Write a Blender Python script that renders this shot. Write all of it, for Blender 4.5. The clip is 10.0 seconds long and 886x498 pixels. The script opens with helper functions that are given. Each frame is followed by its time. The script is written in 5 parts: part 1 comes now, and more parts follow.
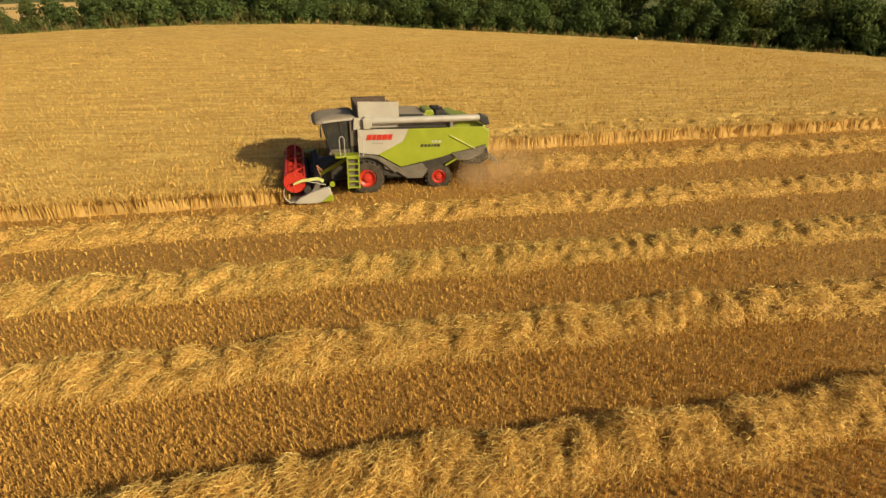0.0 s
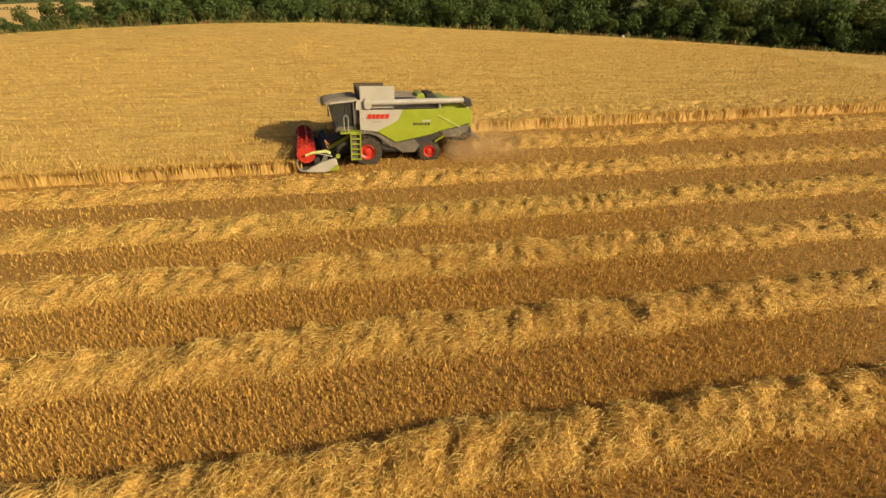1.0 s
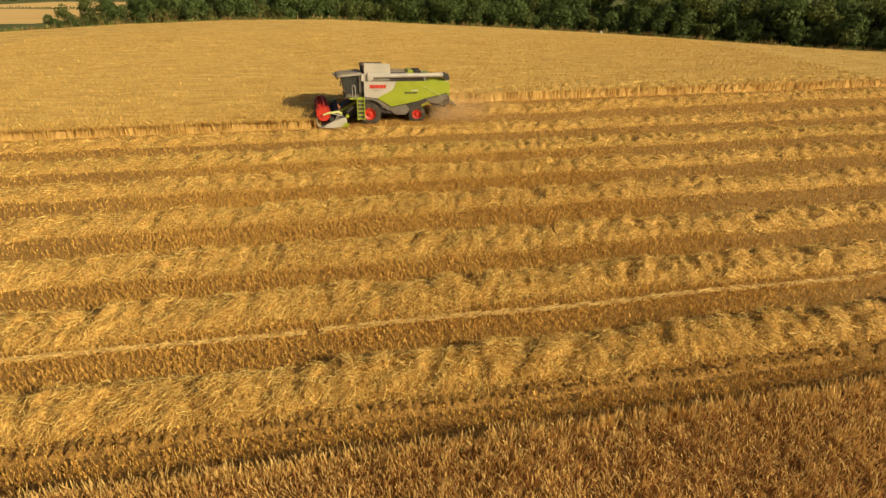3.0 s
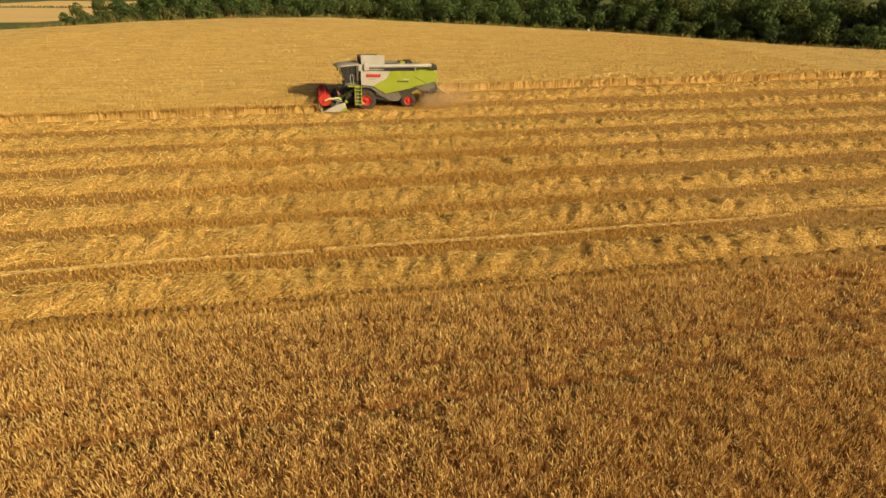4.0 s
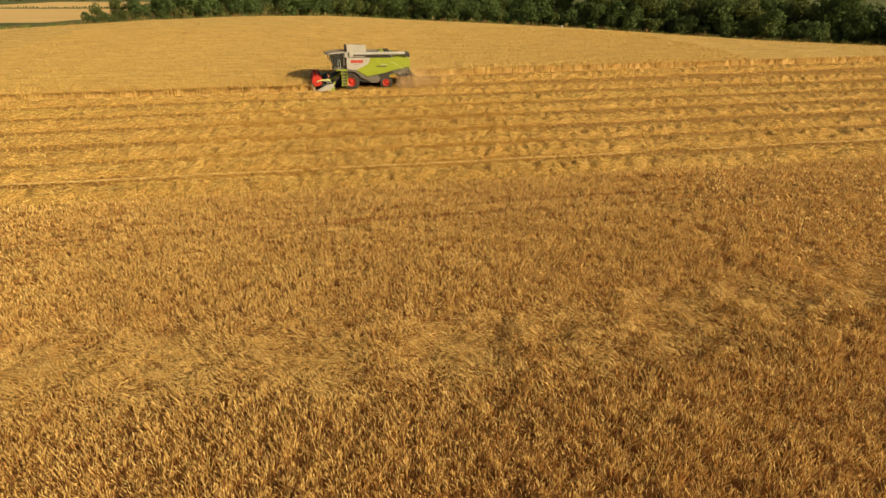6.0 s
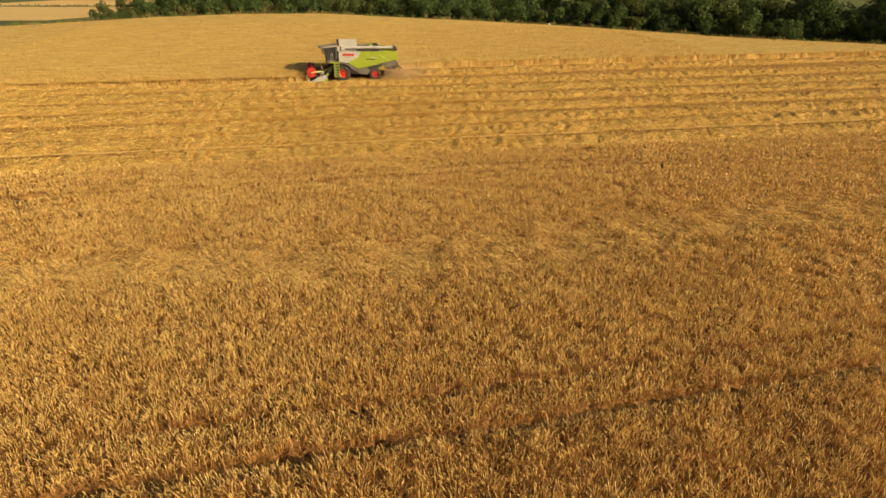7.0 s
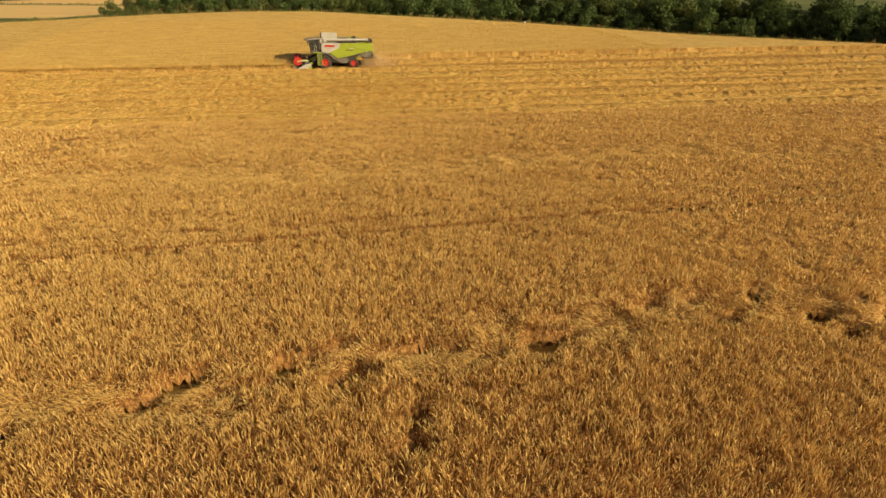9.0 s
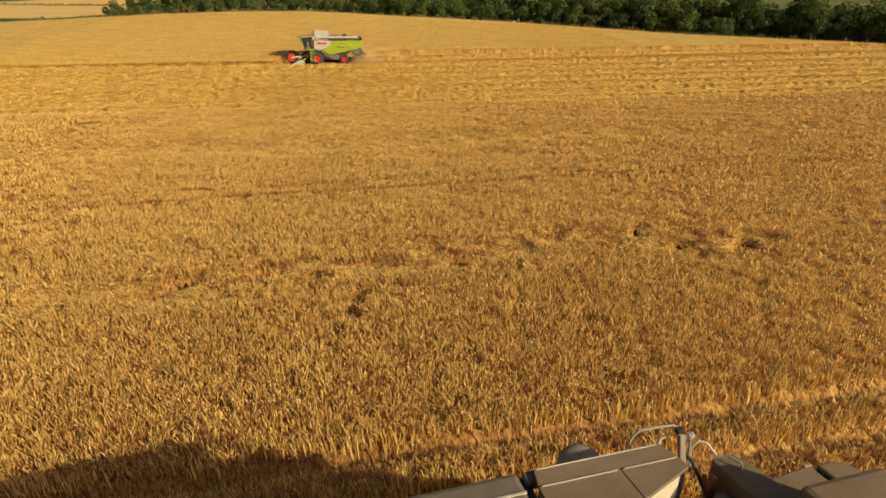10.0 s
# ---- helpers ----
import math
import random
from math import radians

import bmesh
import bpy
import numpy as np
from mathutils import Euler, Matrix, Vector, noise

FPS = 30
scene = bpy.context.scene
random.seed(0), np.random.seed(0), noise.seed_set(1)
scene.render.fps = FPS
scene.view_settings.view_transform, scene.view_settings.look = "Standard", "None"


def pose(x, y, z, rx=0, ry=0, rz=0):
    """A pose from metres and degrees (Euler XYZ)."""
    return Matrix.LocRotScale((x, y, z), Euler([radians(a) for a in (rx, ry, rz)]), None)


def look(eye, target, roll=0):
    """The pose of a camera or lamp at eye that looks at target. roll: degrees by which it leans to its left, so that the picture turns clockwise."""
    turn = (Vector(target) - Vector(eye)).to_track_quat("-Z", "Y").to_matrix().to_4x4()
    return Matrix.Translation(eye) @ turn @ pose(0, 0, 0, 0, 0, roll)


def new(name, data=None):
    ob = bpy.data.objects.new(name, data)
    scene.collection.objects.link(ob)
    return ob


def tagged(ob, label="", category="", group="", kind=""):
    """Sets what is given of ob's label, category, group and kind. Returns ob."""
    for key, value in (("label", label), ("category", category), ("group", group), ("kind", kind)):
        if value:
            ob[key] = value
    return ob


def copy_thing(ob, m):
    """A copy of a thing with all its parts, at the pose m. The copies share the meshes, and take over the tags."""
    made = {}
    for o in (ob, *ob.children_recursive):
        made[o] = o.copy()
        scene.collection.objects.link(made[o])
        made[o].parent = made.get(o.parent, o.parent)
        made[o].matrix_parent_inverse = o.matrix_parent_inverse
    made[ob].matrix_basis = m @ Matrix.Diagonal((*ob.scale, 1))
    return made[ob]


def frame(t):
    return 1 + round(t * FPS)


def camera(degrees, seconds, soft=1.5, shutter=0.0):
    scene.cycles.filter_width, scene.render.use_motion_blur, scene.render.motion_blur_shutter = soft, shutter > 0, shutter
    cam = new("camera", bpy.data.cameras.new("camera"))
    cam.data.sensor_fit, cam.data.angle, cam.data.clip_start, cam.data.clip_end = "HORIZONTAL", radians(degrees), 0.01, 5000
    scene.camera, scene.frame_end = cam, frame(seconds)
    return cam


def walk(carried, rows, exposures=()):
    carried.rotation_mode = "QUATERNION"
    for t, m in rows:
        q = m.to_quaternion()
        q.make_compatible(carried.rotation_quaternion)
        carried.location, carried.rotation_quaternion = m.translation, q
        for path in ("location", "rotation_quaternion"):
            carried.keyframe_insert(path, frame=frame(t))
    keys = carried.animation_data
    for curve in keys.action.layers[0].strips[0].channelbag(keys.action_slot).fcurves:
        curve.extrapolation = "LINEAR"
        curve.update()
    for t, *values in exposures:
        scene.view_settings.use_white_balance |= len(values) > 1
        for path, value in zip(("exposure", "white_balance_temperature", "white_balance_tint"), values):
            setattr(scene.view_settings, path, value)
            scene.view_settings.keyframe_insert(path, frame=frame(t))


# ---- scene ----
cam = camera(73.7, 10.0, soft=1.5)
PATH = [
    (0, (1.020, -27.157, 8.690), (1.265, -25.186, 7.840), 0.10),
    (0.5, (1.023, -29.667, 8.695), (1.265, -27.696, 7.844), 0.10),
    (1, (1.018, -32.209, 8.708), (1.260, -30.238, 7.858), 0.10),
    (1.5, (0.999, -34.834, 8.717), (1.237, -32.863, 7.867), 0.10),
    (2, (0.994, -37.558, 8.716), (1.228, -35.587, 7.865), 0.10),
    (2.5, (1.002, -40.361, 8.706), (1.233, -38.389, 7.855), 0.10),
    (2.7, (1.024, -41.491, 8.703), (1.254, -39.519, 7.853), 0.10),
    (3.8, (1.259, -47.731, 8.672), (1.490, -45.760, 7.819), 0.20),
    (4, (1.333, -48.857, 8.673), (1.564, -46.885, 7.821), 0.20),
    (4.5, (1.588, -51.654, 8.683), (1.817, -49.682, 7.832), 0.10),
    (5, (1.926, -54.454, 8.693), (2.154, -52.482, 7.840), 0.10),
    (5.5, (2.357, -57.251, 8.702), (2.582, -55.280, 7.847), 0.00),
    (5.7, (2.548, -58.369, 8.702), (2.776, -56.397, 7.849), 0.00),
    (6.8, (3.662, -64.486, 8.680), (3.887, -62.515, 7.826), 0.00),
    (7, (3.883, -65.588, 8.677), (4.110, -63.617, 7.821), 0.10),
    (7.5, (4.483, -68.320, 8.668), (4.712, -66.350, 7.812), 0.20),
    (8, (5.108, -71.013, 8.662), (5.337, -69.043, 7.804), 0.20),
    (8.5, (5.753, -73.640, 8.662), (5.981, -71.670, 7.804), 0.20),
    (9, (6.421, -76.209, 8.667), (6.650, -74.239, 7.811), 0.30),
    (9.5, (7.096, -78.740, 8.673), (7.323, -76.770, 7.816), 0.30),
    (10, (7.767, -81.252, 8.673), (7.995, -79.281, 7.818), 0.30),
]
walk(cam, [(t, look(eye, target, roll)) for t, eye, target, roll in PATH], exposures=[(0, 0.0), (10, 0.0)])

# ---- light ----
SUN_EL, SUN_AZ = 24.0, 127.0          # degrees; azimuth clockwise from +y
world = bpy.data.worlds.new("sky")
scene.world = world
world.use_nodes = True
wn = world.node_tree.nodes
sky = wn.new("ShaderNodeTexSky")
sky.sky_type = "NISHITA"
sky.sun_disc = False
sky.sun_elevation, sky.sun_rotation = radians(SUN_EL), radians(SUN_AZ)
sky.dust_density = 5.0
sky.air_density = 0.55
sky.ozone_density = 0.4
wn["Background"].inputs["Strength"].default_value = 0.068
world.node_tree.links.new(sky.outputs["Color"], wn["Background"].inputs["Color"])
sun = new("sun", bpy.data.lights.new("sun", "SUN"))
sun.data.energy, sun.data.angle, sun.data.color = 5.0, radians(0.6), (1.0, 0.815, 0.50)
to_sun = Vector((math.sin(radians(SUN_AZ)) * math.cos(radians(SUN_EL)), math.cos(radians(SUN_AZ)) * math.cos(radians(SUN_EL)), math.sin(radians(SUN_EL))))
sun.matrix_world = look(to_sun * 100, (0, 0, 0))


# ---- materials ----
def ramp_of(nt, stops):
    r = nt.nodes.new("ShaderNodeValToRGB")
    e = r.color_ramp.elements
    while len(e) < len(stops):
        e.new(0.5)
    for k, (p, c) in enumerate(stops):
        e[k].position, e[k].color = p, (*c, 1)
    return r


def surface(name, dark, light, scale=6.0, rough=0.6, metal=0.0, bump=0.1, fine=60.0, stretch=(1, 1, 1), island=0.0, through_light=0.0, coat=0.0, tight=0.0):
    """Two colours mixed by coarse and fine noise, with relief; island mixes in a value per piece."""
    m = bpy.data.materials.new(name)
    m.use_nodes = True
    nt = m.node_tree
    L = nt.links.new
    bsdf = nt.nodes["Principled BSDF"]
    geo = nt.nodes.new("ShaderNodeNewGeometry")
    mp = nt.nodes.new("ShaderNodeVectorMath")
    mp.operation = "MULTIPLY"
    mp.inputs[1].default_value = stretch
    L(geo.outputs["Position"], mp.inputs[0])
    n1, n2 = nt.nodes.new("ShaderNodeTexNoise"), nt.nodes.new("ShaderNodeTexNoise")
    n1.inputs["Scale"].default_value, n2.inputs["Scale"].default_value = scale, fine
    n1.inputs["Detail"].default_value, n2.inputs["Detail"].default_value = 5, 3
    L(mp.outputs[0], n1.inputs["Vector"])
    L(mp.outputs[0], n2.inputs["Vector"])
    mix = nt.nodes.new("ShaderNodeMix")
    mix.inputs[0].default_value = 0.4
    L(n1.outputs["Fac"], mix.inputs[2])
    L(n2.outputs["Fac"], mix.inputs[3])
    value = mix.outputs[0]
    if island:
        mx = nt.nodes.new("ShaderNodeMix")
        mx.inputs[0].default_value = island
        L(value, mx.inputs[2])
        L(geo.outputs["Random Per Island"], mx.inputs[3])
        value = mx.outputs[0]
    r = ramp_of(nt, [(0.3 - 0.25 * island + tight, dark), (0.7 + 0.25 * island - tight, light)])
    L(value, r.inputs["Fac"])
    L(r.outputs["Color"], bsdf.inputs["Base Color"])
    bsdf.inputs["Roughness"].default_value, bsdf.inputs["Metallic"].default_value = rough, metal
    bsdf.inputs["Coat Weight"].default_value = coat
    bsdf.inputs["Specular IOR Level"].default_value = 0.5 if rough < 0.6 else 0.2
    bsdf.inputs["Coat Roughness"].default_value = 0.25
    if bump:
        b = nt.nodes.new("ShaderNodeBump")
        b.inputs["Strength"].default_value, b.inputs["Distance"].default_value = bump, 0.05
        L(value if not island else mix.outputs[0], b.inputs["Height"])
        L(b.outputs["Normal"], bsdf.inputs["Normal"])
    if through_light:
        tr, ad = nt.nodes.new("ShaderNodeBsdfTranslucent"), nt.nodes.new("ShaderNodeMixShader")
        L(r.outputs["Color"], tr.inputs["Color"])
        ad.inputs[0].default_value = through_light
        L(bsdf.outputs[0], ad.inputs[1])
        L(tr.outputs[0], ad.inputs[2])
        L(ad.outputs[0], nt.nodes["Material Output"].inputs["Surface"])
    return m


WHEAT = surface("ripe_wheat", (0.54, 0.312, 0.081), (0.93, 0.678, 0.247), 0.35, 0.65, bump=0, fine=6.0, island=0.42, through_light=0.25)
# dark stalk colour that puts the shade deep in the crop into the base
SHADE_UNDERGROWTH = surface("shade_darkened_stalks", (0.175, 0.070, 0.020), (0.45, 0.242, 0.070), 16.0, 0.8, bump=1.0, fine=38.0, stretch=(1, 1, 0.14), tight=0.10)
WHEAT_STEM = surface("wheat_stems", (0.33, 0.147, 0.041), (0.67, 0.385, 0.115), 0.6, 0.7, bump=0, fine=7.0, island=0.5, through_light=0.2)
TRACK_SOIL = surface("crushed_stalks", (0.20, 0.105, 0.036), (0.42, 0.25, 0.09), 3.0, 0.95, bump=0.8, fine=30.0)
WHEAT_PALE = surface("pale_wheat", (0.45, 0.275, 0.068), (0.78, 0.54, 0.165), 0.5, 0.7, bump=0, fine=3.0, stretch=(0.3, 1.0, 1), island=0.35, through_light=0.16)
WHEAT_FACE = surface("cut_wheat_face", (0.40, 0.235, 0.060), (0.64, 0.42, 0.135), 7.0, 0.8, bump=0.4, fine=24.0, stretch=(1, 1, 0.12), tight=0.05)
WHEAT_FAR = surface("ripe_wheat_canopy", (0.41, 0.245, 0.060), (0.74, 0.52, 0.162), 2.2, 0.8, bump=0.6, fine=13.0, stretch=(0.18, 1.2, 0.5), tight=0.06)
STUBBLE = surface("stubble_stalks", (0.33, 0.174, 0.036), (0.78, 0.482, 0.115), 0.3, 0.7, bump=0, fine=6.0, island=0.55, through_light=0.16)
SOIL = surface("stubble_soil", (0.32, 0.175, 0.036), (0.56, 0.33, 0.075), 1.2, 0.9, bump=0.8, fine=14.0)
STRAW = surface("straw", (0.44, 0.235, 0.048), (0.97, 0.75, 0.25), 0.8, 0.65, bump=0, fine=7.0, island=0.75, through_light=0.26)
MOUND = surface("straw_heap", (0.26, 0.135, 0.032), (0.72, 0.455, 0.12), 13.0, 0.7, bump=1.0, fine=50.0, tight=0.10)
PALE = surface("pale_straw", (0.62, 0.41, 0.12), (0.88, 0.66, 0.26), 1.0, 0.6, bump=0, fine=6.0, island=0.5, through_light=0.2)
LEAF = surface("hedge_leaves", (0.06, 0.098, 0.028), (0.145, 0.20, 0.055), 0.5, 0.7, bump=0, fine=2.0, island=0.4, through_light=0.4)
LEAF_OLIVE = surface("olive_leaves", (0.08, 0.108, 0.028), (0.18, 0.21, 0.058), 0.5, 0.7, bump=0, fine=2.0, island=0.4, through_light=0.4)
VERGE = surface("verge_grass", (0.07, 0.105, 0.022), (0.27, 0.28, 0.075), 0.3, 0.7, bump=0, fine=2.0, island=0.5, through_light=0.2)
BARK = surface("bark", (0.05, 0.035, 0.022), (0.14, 0.10, 0.07), 8, 0.9, bump=0.6, fine=40)
GREEN = surface("lime_green_paint", (0.25, 0.305, 0.016), (0.33, 0.385, 0.030), 1.6, 0.38, bump=0.02, coat=0.3)
WHITE = surface("off_white_paint", (0.38, 0.35, 0.285), (0.51, 0.48, 0.40), 1.4, 0.42, bump=0.02, coat=0.2)
GREY = surface("dusty_grey_panel", (0.115, 0.10, 0.078), (0.20, 0.175, 0.135), 2.0, 0.75, bump=0.04)
DARK = surface("dark_frame_paint", (0.030, 0.028, 0.025), (0.075, 0.066, 0.052), 3.0, 0.6, bump=0.05)
ROOF = surface("dusty_roof_paint", (0.26, 0.22, 0.16), (0.38, 0.325, 0.24), 2.0, 0.8, bump=0.03)
SILVER = surface("galvanised_tube", (0.42, 0.40, 0.345), (0.57, 0.54, 0.475), 2.0, 0.45, metal=0.25, bump=0.02)
STEEL = surface("bare_steel", (0.35, 0.33, 0.30), (0.55, 0.53, 0.48), 4.0, 0.4, metal=0.8, bump=0.03)
RED = surface("red_paint", (0.44, 0.028, 0.014), (0.60, 0.045, 0.02), 2.0, 0.42, bump=0.02)
TYRE = surface("dusty_tyre_rubber", (0.028, 0.024, 0.02), (0.095, 0.075, 0.052), 3.0, 0.85, bump=0.2, fine=30)
MESH_BLACK = surface("black_plastic", (0.018, 0.017, 0.016), (0.04, 0.037, 0.034), 5.0, 0.5, bump=0.05)
PANEL = surface("dusty_tan_panel", (0.15, 0.112, 0.07), (0.24, 0.185, 0.118), 1.5, 0.8, bump=0.03)
RUST = surface("rusty_steel", (0.20, 0.075, 0.03), (0.42, 0.19, 0.09), 6.0, 0.8, bump=0.3)


def glass_like(name, colour):
    m = bpy.data.materials.new(name)
    m.use_nodes = True
    b = m.node_tree.nodes["Principled BSDF"]
    b.inputs["Base Color"].default_value = (*colour, 1)
    b.inputs["Roughness"].default_value = 0.06
    b.inputs["Transmission Weight"].default_value = 0.75
    b.inputs["IOR"].default_value = 1.45
    return m


GLASS = glass_like("tinted_cab_glass", (0.16, 0.17, 0.16))
LAMP_GLASS = glass_like("lamp_glass", (0.8, 0.8, 0.78))

# ---- terrain ----
ROW_SLOPE = 0.085
EDGE_X = np.array([-400, -160, -100, -73, -62.5, -50.8, -37.3, -21.5, -5.5, 10.7, 26.9, 42.4, 56.6, 69.6, 83.2, 93.8, 102, 140, 400.0])
EDGE_Y = np.array([-160, -30, 8, 28.7, 39.9, 50.8, 60.1, 63.7, 66.0, 66.4, 64.5, 59.7, 51.8, 42.4, 33.9, 21.8, 8.1, -60, -400.0])
EDGE_Z = np.array([1.5, 1.9, 2.2, 2.5, 2.9, 3.3, 3.9, 4.4, 4.4, 3.6, 2.9, 2.2, 1.5, 0.9, 0.6, 0.5, 0.4, 0.1, -0.5])
NEAR_Y = np.array([-400, -110, -66, -50, -38, -28, -18, -9, -4, -1, 2.0, 5.0])
NEAR_Z = np.array([0.0, 0.35, 0.30, 0.15, 0.05, -0.05, 0.0, 0.08, 0.16, 0.25, 0.5, 0.85])


def edge_y(x):
    return np.interp(x, EDGE_X, EDGE_Y)


def ground_z(x, y):
    x, y = np.asarray(x, float), np.asarray(y, float)
    yb, zb = edge_y(x), np.interp(x, EDGE_X, EDGE_Z)
    near = np.interp(y, NEAR_Y, NEAR_Z)
    length = np.maximum(yb - 5.0, 8.0)
    s = np.clip((y - 5.0) / length, 0, 1)
    hill = (2 * s**3 - 3 * s**2 + 1) * 0.85 + (s**3 - 2 * s**2 + s) * 0.075 * length + (-2 * s**3 + 3 * s**2) * zb
    z = np.where(y > 5.0, hill, near)
    out = np.maximum(y - yb, 0)                       # beyond the boundary the land falls away
    fall = zb - 7.5 * (1 - np.exp(-out / 60.0))
    far = np.clip((out - 500) / 1800, 0, 1)
    return np.where(out > 0, np.where(yb > 5, fall, np.minimum(near, 1.0) - 6 * (1 - np.exp(-out / 60.0))) + 28 * far**1.5, z)


# ---- mesh helpers ----
def empty_thing(name, label, category, m=Matrix(), group=""):
    ob = new(name)
    ob.empty_display_size = 0.2
    ob.matrix_world = m
    return tagged(ob, label, category, group)


def part(name, bm, material, parent, label="", smooth=False):
    me = bpy.data.meshes.new(name)
    bm.to_mesh(me)
    bm.free()
    me.materials.append(material)
    if smooth:
        for p in me.polygons:
            p.use_smooth = True
    ob = new(name, me)
    ob.parent = parent
    if label:
        tagged(ob, label)
    return ob


def box(x0, x1, y0, y1, z0, z1, bevel=0.02, bm=None):
    own = bmesh.new()
    bmesh.ops.create_cube(own, size=1, matrix=Matrix.Translation(((x0 + x1) / 2, (y0 + y1) / 2, (z0 + z1) / 2)) @ Matrix.Diagonal((x1 - x0, y1 - y0, z1 - z0, 1)))
    if bevel:
        bmesh.ops.bevel(own, geom=own.edges[:], offset=bevel, segments=2, affect="EDGES", profile=0.6)
    return join(bm, own)


def join(bm, other):
    if bm is None:
        return other
    me = bpy.data.meshes.new("join")
    other.to_mesh(me)
    other.free()
    bm.from_mesh(me)
    bpy.data.meshes.remove(me)
    return bm


def prism(outline, y0, y1, bevel=0.02, bm=None, taper=0.0):
    """A polygon in x and z, drawn out from y0 to y1."""
    own = bmesh.new()
    cx = sum(p[0] for p in outline) / len(outline)
    cz = sum(p[1] for p in outline) / len(outline)
    a = [own.verts.new((x, y0, z)) for x, z in outline]
    b = [own.verts.new((x + (cx - x) * taper, y1, z + (cz - z) * taper)) for x, z in outline]
    n = len(a)
    own.faces.new(a)
    own.faces.new(b[::-1])
    for i in range(n):
        own.faces.new((a[i], b[i], b[(i + 1) % n], a[(i + 1) % n]))
    bmesh.ops.recalc_face_normals(own, faces=own.faces[:])
    if bevel:
        bmesh.ops.bevel(own, geom=own.edges[:], offset=bevel, segments=2, affect="EDGES", profile=0.6)
    return join(bm, own)


def slab(outline, z0, z1, bevel=0.02, bm=None):
    """A polygon in x and y, raised from z0 to z1."""
    own = bmesh.new()
    a = [own.verts.new((x, y, z0)) for x, y in outline]
    b = [own.verts.new((x, y, z1)) for x, y in outline]
    n = len(a)
    own.faces.new(a[::-1])
    own.faces.new(b)
    for i in range(n):
        own.faces.new((a[i], a[(i + 1) % n], b[(i + 1) % n], b[i]))
    bmesh.ops.recalc_face_normals(own, faces=own.faces[:])
    if bevel:
        bmesh.ops.bevel(own, geom=own.edges[:], offset=bevel, segments=2, affect="EDGES", profile=0.6)
    return join(bm, own)


def cylinder(p, q, r, r2=None, n=20, bm=None, caps=True):
    own = bmesh.new()
    p, q = Vector(p), Vector(q)
    d = q - p
    m = Matrix.Translation((p + q) / 2) @ d.to_track_quat("Z", "Y").to_matrix().to_4x4()
    bmesh.ops.create_cone(own, cap_ends=caps, segments=n, radius1=r, radius2=r if r2 is None else r2, depth=d.length, matrix=m)
    return join(bm, own)


def tube(points, r, n=8, bm=None):
    for a, b in zip(points, points[1:]):
        bm = cylinder(a, b, r, n=n, bm=bm)
        own = bmesh.new()
        bmesh.ops.create_icosphere(own, subdivisions=1, radius=r, matrix=Matrix.Translation(b))
        bm = join(bm, own)
    return bm


def revolve(profile, centre, axis="y", n=36, bm=None):
    """A profile of (radius, offset along the axis) turned round the axis through centre."""
    own = bmesh.new()
    rings = []
    for r, o in profile:
        ring = []
        for k in range(n):
            a = 2 * math.pi * k / n
            ring.append(own.verts.new((centre[0] + r * math.cos(a), centre[1] + o, centre[2] + r * math.sin(a))))
        rings.append(ring)
    for u, v in zip(rings, rings[1:]):
        for k in range(n):
            own.faces.new((u[k], u[(k + 1) % n], v[(k + 1) % n], v[k]))
    bmesh.ops.recalc_face_normals(own, faces=own.faces[:])
    return join(bm, own)


def mesh_from(name, verts, quads, tris, material):
    """One mesh from arrays of corners, four-cornered and three-cornered faces."""
    me = bpy.data.meshes.new(name)
    nq, nt_ = len(quads), len(tris)
    me.vertices.add(len(verts))
    me.vertices.foreach_set("co", np.asarray(verts, np.float32).ravel())
    me.loops.add(nq * 4 + nt_ * 3)
    me.loops.foreach_set("vertex_index", np.concatenate([np.asarray(quads, np.int32).ravel(), np.asarray(tris, np.int32).ravel()]).astype(np.int32))
    me.polygons.add(nq + nt_)
    starts = np.concatenate([np.arange(nq) * 4, nq * 4 + np.arange(nt_) * 3]).astype(np.int32)
    me.polygons.foreach_set("loop_start", starts)
    me.update(calc_edges=True)
    me.materials.append(material)
    return me


def blade_mesh(name, foot, height, width, lean, material, rng, waist=0.55, belly=0.72):
    """Upright stalks: a narrow foot, the widest place at the ear, a pointed tip that leans over."""
    n = len(foot)
    a = rng.uniform(0, math.pi, n)
    side = np.c_[np.cos(a), np.sin(a), np.zeros(n)] * (width[:, None] / 2)
    up = np.c_[np.zeros(n), np.zeros(n), height]
    bend = np.c_[lean, np.zeros(n)]
    mid = foot + up * belly + bend * 0.45
    tip = foot + up + bend
    v = np.stack([foot - side * waist, foot + side * waist, mid + side, mid - side, tip], 1).reshape(-1, 3)
    k = np.arange(n)[:, None] * 5
    return mesh_from(name, v, k + np.array([0, 1, 2, 3]), k + np.array([3, 2, 4]), material)


def ear_mesh(name, foot, height, width, lean, material, rng):
    """Ears: slim kites, widest above the middle, with leaning tips."""
    n = len(foot)
    a = rng.uniform(0, math.pi, n)
    side = np.c_[np.cos(a), np.sin(a), np.zeros(n)] * (width[:, None] / 2)
    up, bend = np.c_[np.zeros(n), np.zeros(n), height], np.c_[lean, np.zeros(n)]
    mid = foot + up * 0.6 + bend * 0.45
    v = np.stack([foot, mid + side, foot + up + bend, mid - side], 1).reshape(-1, 3)
    return mesh_from(name, v, np.arange(n)[:, None] * 4 + np.arange(4), np.zeros((0, 3), int), material)


